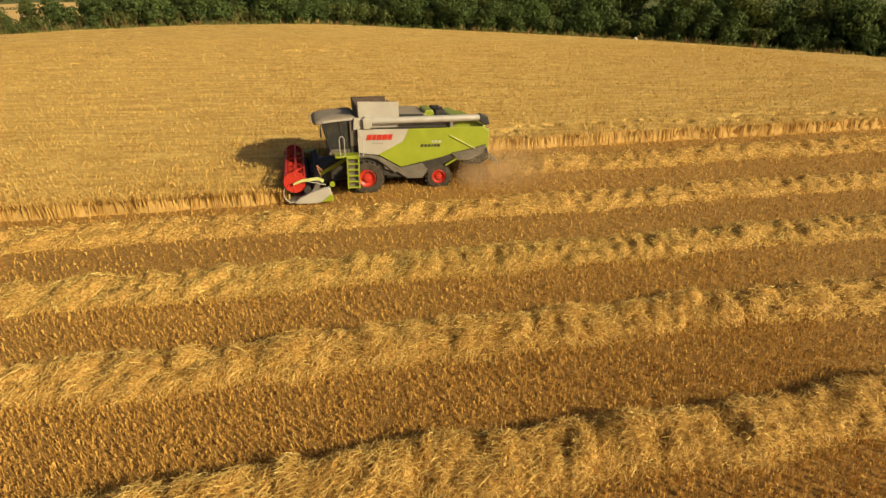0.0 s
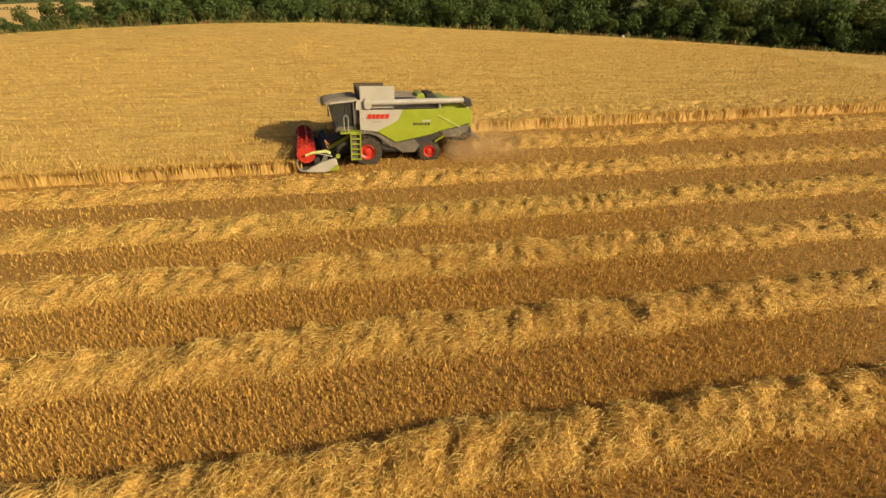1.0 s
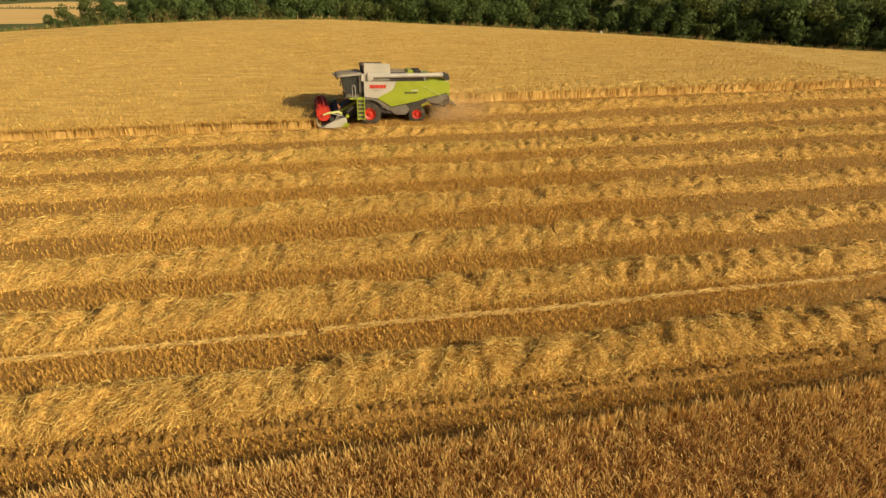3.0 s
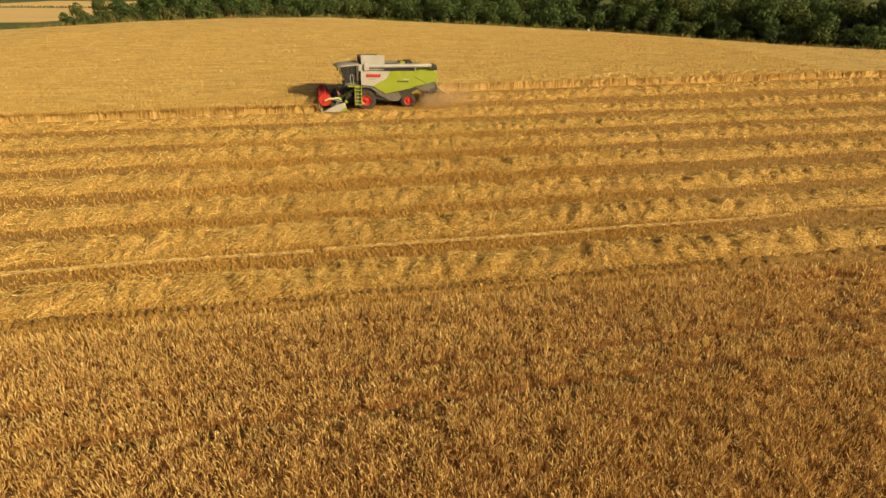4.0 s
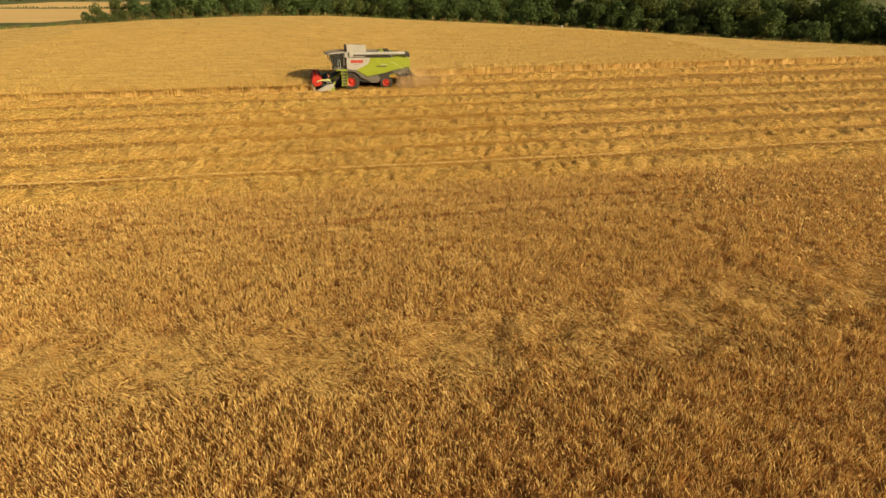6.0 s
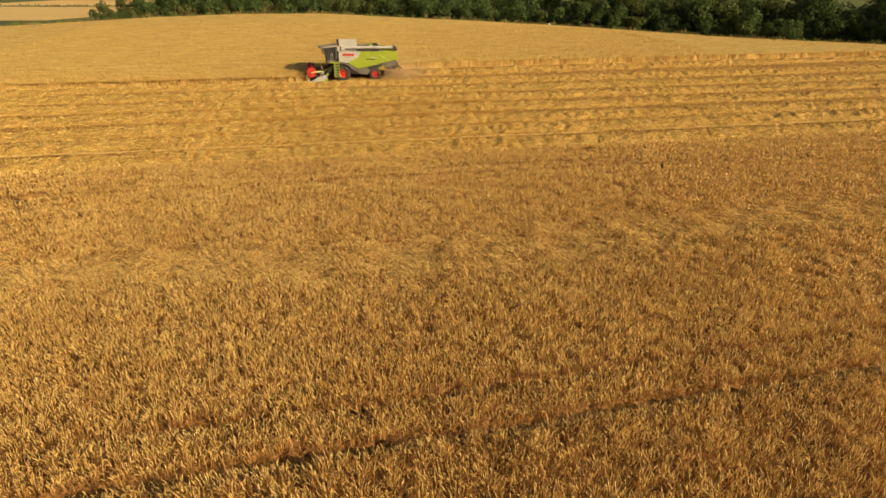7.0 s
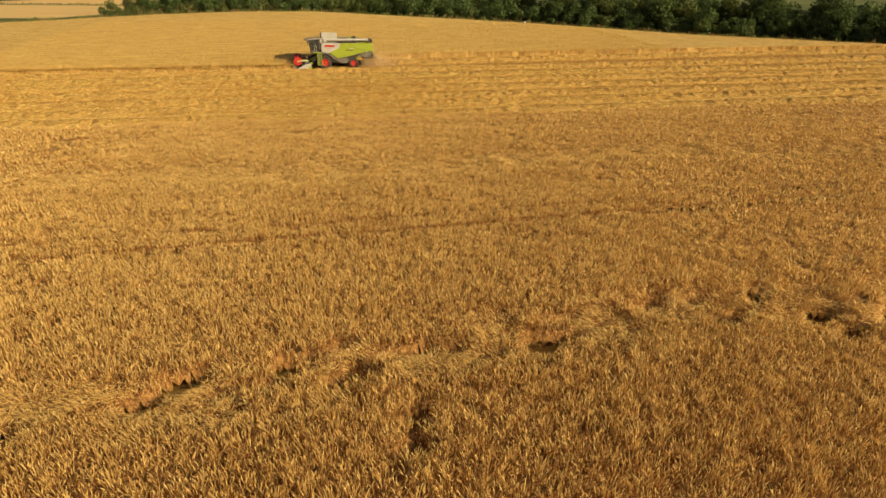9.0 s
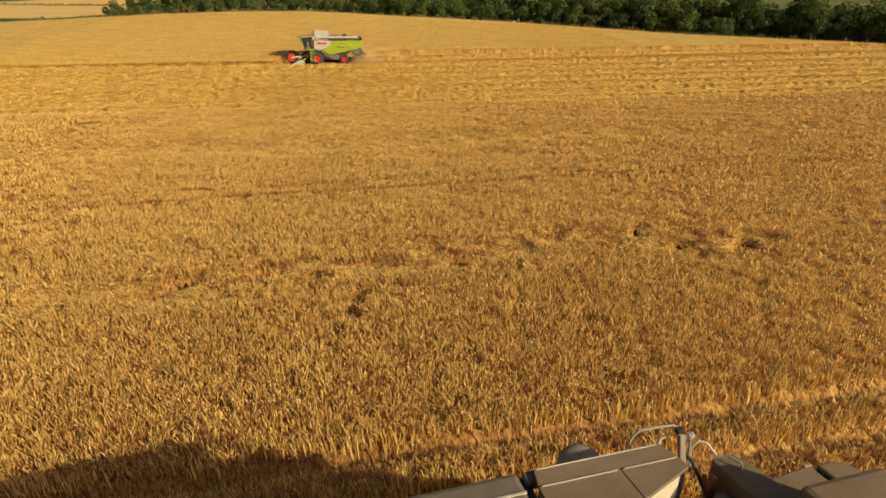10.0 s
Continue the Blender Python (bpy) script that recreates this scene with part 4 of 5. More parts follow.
def rounded_roof(y0, y1, dz):
    """The cab roof: a thin cushion with rounded corners, higher behind and drawn out to a peak in front."""
    bm = bmesh.new()
    nu, nv = 22, 18
    rows = {1: [], -1: []}
    for side in (1, -1):
        for j in range(nv + 1):
            v = -1 + 2 * j / nv
            line = []
            for i in range(nu + 1):
                u = -1 + 2 * i / nu
                full = (1 - abs(u) ** 5) ** 0.5 * (1 - abs(v) ** 6) ** 0.5
                x = -0.50 + 0.95 * u * (1 - 0.10 * abs(v) ** 4 * (u < 0))
                y = (y0 + y1) / 2 + (y1 - y0) / 2 * v
                mid = 3.58 + 0.085 * (u + 1) - 0.05 * v * v - 0.04 * max(-u - 0.5, 0)
                line.append(bm.verts.new((x, y, dz + mid + side * full * (0.125 if side > 0 else 0.09))))
            rows[side].append(line)
    for side in (1, -1):
        for a, b in zip(rows[side], rows[side][1:]):
            for i in range(nu):
                bm.faces.new((a[i], a[i + 1], b[i + 1], b[i]))
    bmesh.ops.remove_doubles(bm, verts=bm.verts[:], dist=0.002)
    bmesh.ops.recalc_face_normals(bm, faces=bm.faces[:])
    return bm


def combine():
    h = empty_thing("combine_harvester", "lime green and white combine harvester cutting wheat", "combine harvester", BASE)
    near, far = -1.60, 1.60            # side faces across the machine
    Z = -0.25                          # heights below are above sea level of the plan
    # main hull behind the side panels
    part("hull", prism([(0.5, 1.25 + Z), (2.3, 1.0 + Z), (3.4, 1.05 + Z), (4.9, 1.9 + Z), (6.2, 2.4 + Z), (6.25, 3.2 + Z), (0.5, 3.28 + Z)], near + 0.12, far - 0.12, 0.03), DARK, h, "dark dusty hull")
    for s, y0, y1 in ((1, near, near + 0.10), (-1, far, far - 0.10)):
        part("front_side_panel", prism([(0.48, 3.24 + Z), (2.80, 3.25 + Z), (2.54, 2.66 + Z), (1.40, 2.08 + Z), (0.95, 2.14 + Z), (0.48, 2.22 + Z)], y0 + 0.012 * s, y1, 0.012), WHITE, h, "white painted side panel")
        part("rear_side_panel", prism([(2.72, 3.25 + Z), (4.42, 3.28 + Z), (4.62, 2.08 + Z), (4.2, 1.93 + Z), (2.32, 1.52 + Z), (1.34, 2.11 + Z), (2.44, 2.69 + Z)], y0, y1, 0.012), GREEN, h, "lime green side panel")
        part("tail_panel", prism([(4.36, 3.28 + Z), (5.3, 3.30 + Z), (6.15, 3.32 + Z), (6.42, 3.05 + Z), (6.30, 2.50 + Z), (5.5, 2.28 + Z), (4.56, 2.08 + Z)], y0 + 0.02 * s, y1, 0.02), GREEN, h, "lime green tail panel")
        part("skirt", prism([(1.28, 2.08 + Z), (2.30, 1.47 + Z), (3.30, 1.66 + Z), (3.55, 1.35 + Z), (3.30, 0.95 + Z), (2.62, 0.95 + Z), (2.2, 1.25 + Z), (1.62, 1.42 + Z), (1.5, 1.8 + Z)], y0 + 0.02 * s, y1, 0.02), GREY, h, "dusty grey lower panel")
        part("tail_skirt", prism([(4.66, 2.06 + Z), (5.5, 2.24 + Z), (6.28, 2.46 + Z), (6.2, 2.05 + Z), (5.5, 1.72 + Z), (5.0, 1.75 + Z)], y0 + 0.05 * s, y1, 0.02), GREY, h, "dusty grey lower panel")
        arch = [(0.02, 1.78), (0.05, 1.98), (0.45, 2.14), (0.95, 2.12), (1.34, 2.0), (1.78, 1.66), (2.12, 1.30), (2.05, 1.24), (1.70, 1.55), (1.28, 1.88), (0.92, 1.99), (0.48, 2.0), (0.16, 1.88), (0.12, 1.74)]
        part("wheel_arch", prism([(a, b + Z) for a, b in arch], y0 - 0.03 * s, y0 + 0.5 * s, 0.015), GREY, h, "grey curved wheel arch")
        part("tail_stay", tube([(4.55, y0 - 0.02 * s, 2.95 + Z), (5.75, y0 - 0.03 * s, 2.30 + Z)], 0.018), PALE_GREEN, h, "pale stay on the tail")
    part("tail_hood", prism([(4.5, 3.30 + Z), (4.9, 3.55 + Z), (5.9, 3.52 + Z), (6.3, 3.30 + Z), (6.46, 3.02 + Z), (6.2, 2.95 + Z), (4.6, 3.1 + Z)], near + 0.35, far - 0.1, 0.05), GREEN, h, "lime green tail hood")
    part("rear_wall", box(6.24, 6.42, near + 0.05, far - 0.05, 2.3 + Z, 3.22 + Z, 0.05), GREEN, h, "lime green rear wall")
    part("straw_chopper", prism([(5.2, 1.9 + Z), (6.4, 2.35 + Z), (6.55, 1.75 + Z), (6.1, 1.45 + Z), (5.3, 1.5 + Z)], near + 0.3, far - 0.3, 0.04), DARK, h, "dark straw chopper housing")
    part("spreader", prism([(6.35, 2.15 + Z), (7.0, 1.55 + Z), (6.95, 1.48 + Z), (6.3, 1.8 + Z)], near + 0.35, far - 0.35, 0.02), GREY, h, "grey straw deflector")
    part("top_deck", box(2.25, 5.0, near + 0.35, far - 0.2, 3.24 + Z, 3.52 + Z, 0.03), ROOF, h, "dusty engine deck")
    part("deck_step", box(2.3, 3.6, near + 0.7, far - 0.3, 3.50 + Z, 3.80 + Z, 0.04), ROOF, h, "dusty engine cover")
    part("air_intake", box(2.42, 3.5, near + 0.62, near + 0.72, 3.54 + Z, 3.80 + Z, 0.02), MESH_BLACK, h, "black slotted air intake")
    part("engine_hood", prism([(3.55, 3.5 + Z), (3.64, 3.92 + Z), (3.98, 3.95 + Z), (4.22, 3.5 + Z)], near + 0.9, far - 1.0, 0.05), GREEN, h, "lime green engine hood")
    part("exhaust_box", box(4.1, 4.55, near + 0.8, far - 0.9, 3.5 + Z, 3.95 + Z, 0.06), DARK, h, "black exhaust box")
    part("exhaust_pipe", tube([(4.22, near + 1.0, 3.85 + Z), (4.28, near + 1.0, 4.0 + Z), (4.42, near + 1.0, 4.03 + Z)], 0.05), DARK, h)
    part("belt_guard", revolve([(0.02, 0.0), (0.20, 0.0), (0.22, 0.03), (0.20, 0.06), (0.02, 0.06)], (4.42, near + 0.78, 3.66 + Z), n=18), MESH_BLACK, h, "black belt guard")
    part("rear_cover", prism([(4.5, 3.5 + Z), (4.75, 3.74 + Z), (5.25, 3.74 + Z), (5.4, 3.5 + Z)], near + 0.6, far - 0.6, 0.04), GREEN, h, "lime green rear cover")
    # grain tank with raised lids
    tank = part("grain_tank", prism([(0.52, 3.28 + Z), (0.52, 3.70 + Z), (2.26, 3.70 + Z), (2.26, 3.28 + Z)], near + 0.25, far - 0.25, 0.03), WHITE, h, "white grain tank")
    part("lid", prism([(0.58, 3.70 + Z), (0.56, 4.42 + Z), (2.34, 4.41 + Z), (2.34, 3.70 + Z)], near + 0.30, near + 0.36, 0.012), WHITE, tank, "raised white tank lid")
    part("lid", prism([(0.52, 3.70 + Z), (0.50, 4.22 + Z), (2.10, 4.24 + Z), (2.16, 3.70 + Z)], far - 0.36, far - 0.30, 0.012), RUST_DARK, tank, "raised grey tank lid")
    part("lid", prism([(0.54, 3.70 + Z), (0.50, 4.16 + Z), (0.55, 4.16 + Z), (0.59, 3.70 + Z)], near + 0.36, far - 0.36, 0.01), GREY, tank, "raised grey tank lid")
    part("lid", prism([(2.21, 3.70 + Z), (2.17, 4.12 + Z), (2.22, 4.12 + Z), (2.27, 3.70 + Z)], near + 0.36, far - 0.36, 0.01), ROOF, tank, "raised grey tank lid")
    part("lid_rim", tube([(2.12, far - 0.33, 4.25 + Z), (0.50, far - 0.33, 4.23 + Z), (0.53, near + 0.4, 4.18 + Z)], 0.022), DARK, tank, "dark rubber rim")
    part("grain", prism([(0.5, 3.6 + Z), (1.3, 4.05 + Z), (2.2, 3.6 + Z)], near + 0.4, far - 0.4, 0.02), STRAW, tank, "heap of golden grain")
    # unloading auger folded back along the side
    aug = part("unloading_auger", cylinder((1.05, near + 0.16, 3.58 + Z), (5.95, near + 0.12, 3.72 + Z), 0.155, n=24), SILVER, h, "pale galvanised unloading auger tube", smooth=False)
    part("auger_elbow", prism([(0.74, 3.26 + Z), (0.70, 3.70 + Z), (0.82, 3.80 + Z), (1.10, 3.76 + Z), (1.12, 3.40 + Z), (1.02, 3.26 + Z)], near - 0.04, near + 0.34, 0.05), WHITE, aug, "white auger elbow")
    part("collar", cylinder((1.04, near + 0.16, 3.58 + Z), (1.12, near + 0.16, 3.582 + Z), 0.19, n=24), STEEL, aug)
    part("spout", prism([(5.93, 3.92 + Z), (6.32, 3.80 + Z), (6.42, 3.42 + Z), (6.20, 3.36 + Z), (5.93, 3.56 + Z)], near - 0.03, near + 0.27, 0.05), MESH_BLACK, aug, "black rubber spout")
    part("auger_rest", box(4.6, 4.72, near + 0.05, near + 0.3, 3.3 + Z, 3.56 + Z, 0.01), STEEL, h)
    part("side_gutter", box(2.3, 4.4, near + 0.02, near + 0.20, 3.30 + Z, 3.38 + Z, 0.01), DARK, h)
    # cab
    cab = empty_part("cab", h)
    rn, rf = near + 0.28, far - 0.28
    part("cab_roof", rounded_roof(rn - 0.12, rf + 0.12, Z), ROOF, cab, "dusty grey rounded cab roof with a front peak", smooth=True)
    part("roof_edge", prism([(-1.0, 3.62 + Z), (-0.98, 3.70 + Z), (0.32, 3.78 + Z), (0.32, 3.70 + Z)], rn - 0.16, rn - 0.08, 0.015), WHITE, cab, "white roof edge").matrix_basis = Matrix.Translation((0.0, 0.05, -0.05))
    part("cab_floor", prism([(-0.85, 2.12 + Z), (-0.72, 2.36 + Z), (0.45, 2.36 + Z), (0.45, 2.05 + Z), (-0.5, 2.0 + Z)], rn, rf, 0.03), GREY, cab, "dark grey cab base")
    part("rear_wall", box(0.14, 0.48, rn - 0.06, rf + 0.06, 2.1 + Z, 3.72 + Z, 0.05), DARK, cab, "dark cab rear pillar")
    part("white_corner", prism([(0.30, 3.24 + Z), (0.34, 3.74 + Z), (0.72, 3.72 + Z), (0.72, 3.24 + Z)], near + 0.1, near + 0.3, 0.02), WHITE, cab, "white corner panel")
    for y in (rn, rf - 0.05):
        part("front_pillar", prism([(-0.78, 2.34 + Z), (-0.70, 2.34 + Z), (-1.0, 3.60 + Z), (-1.08, 3.58 + Z)], y, y + 0.05, 0.008), MESH_BLACK, cab)
        part("middle_pillar", prism([(-0.24, 2.34 + Z), (-0.17, 2.34 + Z), (-0.22, 3.68 + Z), (-0.29, 3.68 + Z)], y - 0.01, y + 0.04, 0.008), MESH_BLACK, cab)
    part("windscreen", prism([(-0.80, 2.36 + Z), (-0.78, 2.36 + Z), (-1.08, 3.58 + Z), (-1.10, 3.58 + Z)], rn + 0.06, rf - 0.06, 0), GLASS, cab, "large tinted windscreen")
    for y in (rn + 0.015, rf - 0.03):
        part("door_pane", prism([(-0.70, 2.38 + Z), (-0.26, 2.38 + Z), (-0.31, 3.64 + Z), (-0.98, 3.58 + Z)], y, y + 0.012, 0), GLASS, cab, "tinted door glass")
        part("side_pane", prism([(-0.16, 2.38 + Z), (0.13, 2.38 + Z), (0.13, 3.68 + Z), (-0.21, 3.68 + Z)], y, y + 0.012, 0), GLASS, cab, "tinted side glass")
    part("driver_seat", prism([(-0.15, 2.4 + Z), (0.02, 3.1 + Z), (-0.08, 3.12 + Z), (-0.22, 2.75 + Z), (-0.55, 2.7 + Z), (-0.55, 2.4 + Z)], -0.28, 0.28, 0.04), MESH_BLACK, cab, "black empty driver seat")
    part("steering_column", tube([(-0.62, 0, 2.36 + Z), (-0.55, 0, 2.85 + Z)], 0.05), MESH_BLACK, cab)
    for y, s in ((rn - 0.2, -1), (rf + 0.2, 1)):
        mir = part("mirror_arm", tube([(-1.0, y - 0.1 * s, 3.58 + Z), (-1.12, y, 3.5 + Z), (-1.12, y, 3.3 + Z)], 0.018), MESH_BLACK, cab)
        part("mirror", box(-1.16, -1.09, y - 0.10, y + 0.10, 2.98 + Z, 3.36 + Z, 0.03), MESH_BLACK, mir, "black mirror housing")
    for k in range(4):
        part("work_lamp", box(-1.56, -1.49, rn + 0.2 + 0.55 * k, rn + 0.38 + 0.55 * k, 3.60 + Z, 3.69 + Z, 0.015), LAMP_GLASS, cab, "clear glass work lamp")
    part("control_column", box(-0.42, -0.30, -0.62, -0.42, 2.4 + Z, 2.95 + Z, 0.02), MESH_BLACK, cab)
    part("sun_blind", box(-0.95, -0.78, rn + 0.12, rf - 0.12, 3.36 + Z, 3.55 + Z, 0.01), PANEL, cab, "pale sun blind")
    part("rear_grille", prism([(0.16, 2.5 + Z), (0.16, 3.6 + Z), (0.40, 3.66 + Z), (0.46, 3.4 + Z), (0.46, 2.5 + Z)], rn - 0.075, rn - 0.055, 0.02), GREY, cab, "grey rear cab panel")
    part("wiper", tube([(-0.83, 0.25, 2.45 + Z), (-0.98, -0.25, 3.1 + Z)], 0.014), MESH_BLACK, cab)
    # platform, ladder and rails
    part("platform", box(-0.6, 0.45, near - 0.35, near + 0.3, 2.10 + Z, 2.20 + Z, 0.02), GREEN, h, "lime green access platform")
    lad = empty_part("ladder", h)
    for x in (-0.10, 0.40):
        part("stringer", prism([(x - 0.03, 0.70 + Z), (x + 0.03, 0.70 + Z), (x + 0.05, 2.18 + Z), (x - 0.01, 2.18 + Z)], near - 0.46, near - 0.36, 0.008), GREEN, lad, "lime green ladder side")
    for k in range(6):
        part("rung", box(-0.10, 0.42, near - 0.46, near - 0.26, 0.74 + 0.265 * k + Z, 0.80 + 0.265 * k + Z, 0.01), GREEN, lad, "lime green ladder tread")
    part("ladder_back", box(-0.10, 0.42, near - 0.30, near - 0.27, 0.75 + Z, 2.1 + Z, 0.005), GREY, lad)
    for x in (-0.36, 0.46):
        part("handrail", tube([(x, near - 0.36, 2.18 + Z), (x - 0.02, near - 0.38, 2.95 + Z), (x + 0.04, near - 0.38, 3.06 + Z), (x + 0.14, near - 0.38, 3.06 + Z), (x + 0.2, near - 0.36, 2.95 + Z), (x + 0.2, near - 0.34, 2.18 + Z)], 0.02), SILVER, h, "pale tubular handrail")
    # lettering as plain bars
    bars(h, "maker_mark", 0.84, 2.78 + Z, (0.21, 0.16, 0.21, 0.21, 0.20), 0.24, near - 0.008, RED, "red maker's mark of slanted blocks")
    bars(h, "small_mark", 1.1, 2.60 + Z, (0.12, 0.3), 0.04, near - 0.008, ROOF, "faint grey bars")
    bars(h, "model_mark", 3.22, 2.42 + Z, (0.13, 0.12, 0.13, 0.07, 0.13, 0.12), 0.12, near - 0.006, MESH_BLACK, "dark bars of the model name", gap=0.035)
    bars(h, "number_mark", 3.72, 2.60 + Z, (0.12, 0.12, 0.12), 0.11, near - 0.006, WHITE, "white bars of the model number", gap=0.035)
    # running gear
    part("front_axle", cylinder((0.80, near + 0.2, 1.0 + Z), (0.80, far - 0.2, 1.0 + Z), 0.20, n=14), DARK, h)
    part("rear_axle", cylinder((4.08, near + 0.2, 0.86 + Z), (4.08, far - 0.2, 0.86 + Z), 0.12, n=14), DARK, h)
    part("axle_bracket", prism([(3.8, 0.85 + Z), (4.4, 0.85 + Z), (4.6, 1.9 + Z), (3.6, 1.7 + Z)], -0.5, 0.5, 0.04), DARK, h)
    part("linkage", tube([(4.4, near + 0.12, 1.5 + Z), (5.0, near + 0.12, 1.85 + Z), (5.3, near + 0.12, 1.75 + Z)], 0.05), GREEN, h)
    part("drive_housing", box(1.7, 3.3, near + 0.25, far - 0.25, 0.92 + Z, 1.3 + Z, 0.06), DARK, h)
    wheel(h, 0.80, near - 0.02, near + 0.63, 1.0 + Z, 0.76, 0.40, 20)
    wheel(h, 0.80, far + 0.02, far - 0.63, 1.0 + Z, 0.76, 0.40, 20)
    wheel(h, 4.18, near + 0.10, near + 0.55, 0.84 + Z, 0.60, 0.32, 18)
    wheel(h, 4.18, far - 0.10, far - 0.55, 0.84 + Z, 0.60, 0.32, 18)
    # feeder house, its body coloured dark to stand in for the cab's shade
    part("feeder_house", prism([(0.5, 1.15 + Z), (0.45, 1.95 + Z), (-0.6, 1.75 + Z), (-1.65, 1.22 + Z), (-1.7, 0.62 + Z), (-0.7, 0.72 + Z)], -0.75, 0.75, 0.04), DARK, h, "feeder house coloured dark in place of the cab's shade")
    part("feeder_side", prism([(0.2, 2.02 + Z), (-0.5, 1.62 + Z), (-1.45, 1.12 + Z), (-1.45, 0.96 + Z), (-0.5, 1.42 + Z), (0.2, 1.84 + Z)], -0.84, -0.755, 0.012), GREEN, h, "lime green feeder rail")
    part("lift_ram", tube([(0.5, near + 0.75, 0.95 + Z), (-1.2, near + 0.78, 0.75 + Z)], 0.05), DARK, h)
    # cutting header with reel
    hd = empty_part("header", h, (0.08, 0, 0.05))
    hn, hf = -2.52, 3.0
    # trough, beam and auger take darker colours to imitate shade behind the reel
    part("trough", prism([(-1.45, 0.40 + Z), (-1.45, 1.28 + Z), (-1.58, 1.30 + Z), (-1.70, 0.95 + Z), (-2.0, 0.56 + Z), (-2.75, 0.42 + Z), (-2.75, 0.36 + Z), (-1.6, 0.33 + Z)], hn + 0.06, hf - 0.06, 0.012), GREY, hd, "worn dusty cutting trough, greyed as painted shade")
    part("back_beam", box(-1.50, -1.36, hn + 0.05, hf - 0.05, 1.20 + Z, 1.36 + Z, 0.02), DARK, hd, "back beam darkened as painted shade")
    part("feed_auger", cylinder((-1.98, hn + 0.1, 0.86 + Z), (-1.98, hf - 0.1, 0.86 + Z), 0.16, n=16), DARK, hd, "steel feed auger darkened as painted shade")
    kb = None
    for k in range(48):
        y = hn + 0.1 + k * (hf - hn - 0.2) / 47
        kb = prism([(-2.74, 0.36 + Z), (-2.92, 0.385 + Z), (-2.74, 0.42 + Z)], y - 0.02, y + 0.02, 0, kb)
    part("knife_fingers", kb, STEEL, hd, "row of steel knife fingers")
    for y, s in ((hn, 1), (hf, -1)):
        div = part("divider", prism([(-0.90, 0.36 + Z), (-1.02, 0.98 + Z), (-1.3, 0.94 + Z), (-1.75, 0.82 + Z), (-2.35, 0.56 + Z), (-2.62, 0.38 + Z), (-2.5, 0.31 + Z), (-1.7, 0.27 + Z)], y - 0.12 * s, y + 0.12 * s, 0.07), WHITE, hd, "white header end divider")
        part("green_corner", prism([(-0.88, 0.36 + Z), (-0.92, 0.60 + Z), (-1.02, 0.66 + Z), (-1.45, 0.33 + Z)], y - 0.135 * s, y - 0.10 * s, 0.008), GREEN, div, "lime green corner")
        part("crop_guide", tube([(-2.45, y - 0.05 * s, 0.36 + Z), (-2.78, y - 0.06 * s, 0.40 + Z), (-2.95, y - 0.06 * s, 0.56 + Z), (-3.0, y - 0.05 * s, 0.80 + Z), (-2.96, y - 0.03 * s, 1.0 + Z)], 0.022), SILVER, div)
        part("reel_arm", prism([(-1.25, 1.28 + Z), (-1.5, 1.42 + Z), (-2.2, 1.36 + Z), (-2.56, 1.22 + Z), (-2.56, 1.12 + Z), (-2.2, 1.24 + Z), (-1.5, 1.28 + Z), (-1.3, 1.14 + Z)], y + 0.02 * s, y + 0.10 * s, 0.015), PALE_GREEN, hd, "pale green reel arm")
        part("reel_ram", tube([(-1.2, y + 0.06 * s, 1.05 + Z), (-2.0, y + 0.06 * s, 1.26 + Z)], 0.03), STEEL, hd)
    reel = empty_part("reel", hd, (-2.50, 0, 1.22 + Z))
    rr = 0.48
    part("reel_tube", cylinder((0, hn + 0.2, 0), (0, hf - 0.2, 0), 0.10, n=14), RED, reel, "red reel tube")
    ends = np.linspace(hn + 0.18, hf - 0.18, 7)
    for k, y in enumerate(ends):
        if k in (0, 6):
            part("end_disc", revolve([(0.08, 0.0), (rr * 0.86, 0.0), (rr * 0.88, 0.02), (rr * 0.86, 0.04), (0.08, 0.04), (0.08, 0.0)], (0, y, 0), n=24), RED, reel, "red reel end disc")
            part("reel_ring", revolve([(rr * 0.80, -0.015), (rr * 0.98, -0.015), (rr * 0.98, 0.015), (rr * 0.80, 0.015), (rr * 0.80, -0.015)], (0, y, 0), n=24), RED, reel, "red reel end ring")
            for j in range(6):
                a = 2 * math.pi * j / 6 + 0.3
                part("end_spoke", tube([(rr * 0.55 * math.cos(a), y, rr * 0.55 * math.sin(a)), (rr * 0.9 * math.cos(a + 0.25), y, rr * 0.9 * math.sin(a + 0.25))], 0.03), RED, reel, "red end spoke")
            continue
        part("reel_ring", revolve([(rr * 0.84, -0.012), (rr * 0.88, -0.012), (rr * 0.88, 0.012), (rr * 0.84, 0.012), (rr * 0.84, -0.012)], (0, y, 0), n=24), RED, reel, "red reel ring")
        for j in range(6):
            a = 2 * math.pi * j / 6 + 0.3
            q, s = Vector((math.cos(a), 0, math.sin(a))) * rr, Vector((-math.sin(a), 0, math.cos(a)))
            part("spoke", prism([(s.x * 0.13, s.z * 0.13), (q.x + s.x * 0.04, q.z + s.z * 0.04), (q.x - s.x * 0.04, q.z - s.z * 0.04), (-s.x * 0.13, -s.z * 0.13)], y - 0.012, y + 0.012, 0), RED, reel, "red tapered spoke")
    for j in range(6):
        a = 2 * math.pi * j / 6 + 0.3
        cx, cz = rr * 0.97 * math.cos(a), rr * 0.97 * math.sin(a)
        bar = part("tine_bar", box(cx - 0.042, cx + 0.042, hn + 0.2, hf - 0.2, cz - 0.018, cz + 0.018, 0.006), RED, reel, "red tine bar")
        tb = None
        for k in range(22):
            y = hn + 0.25 + k * (hf - hn - 0.5) / 21
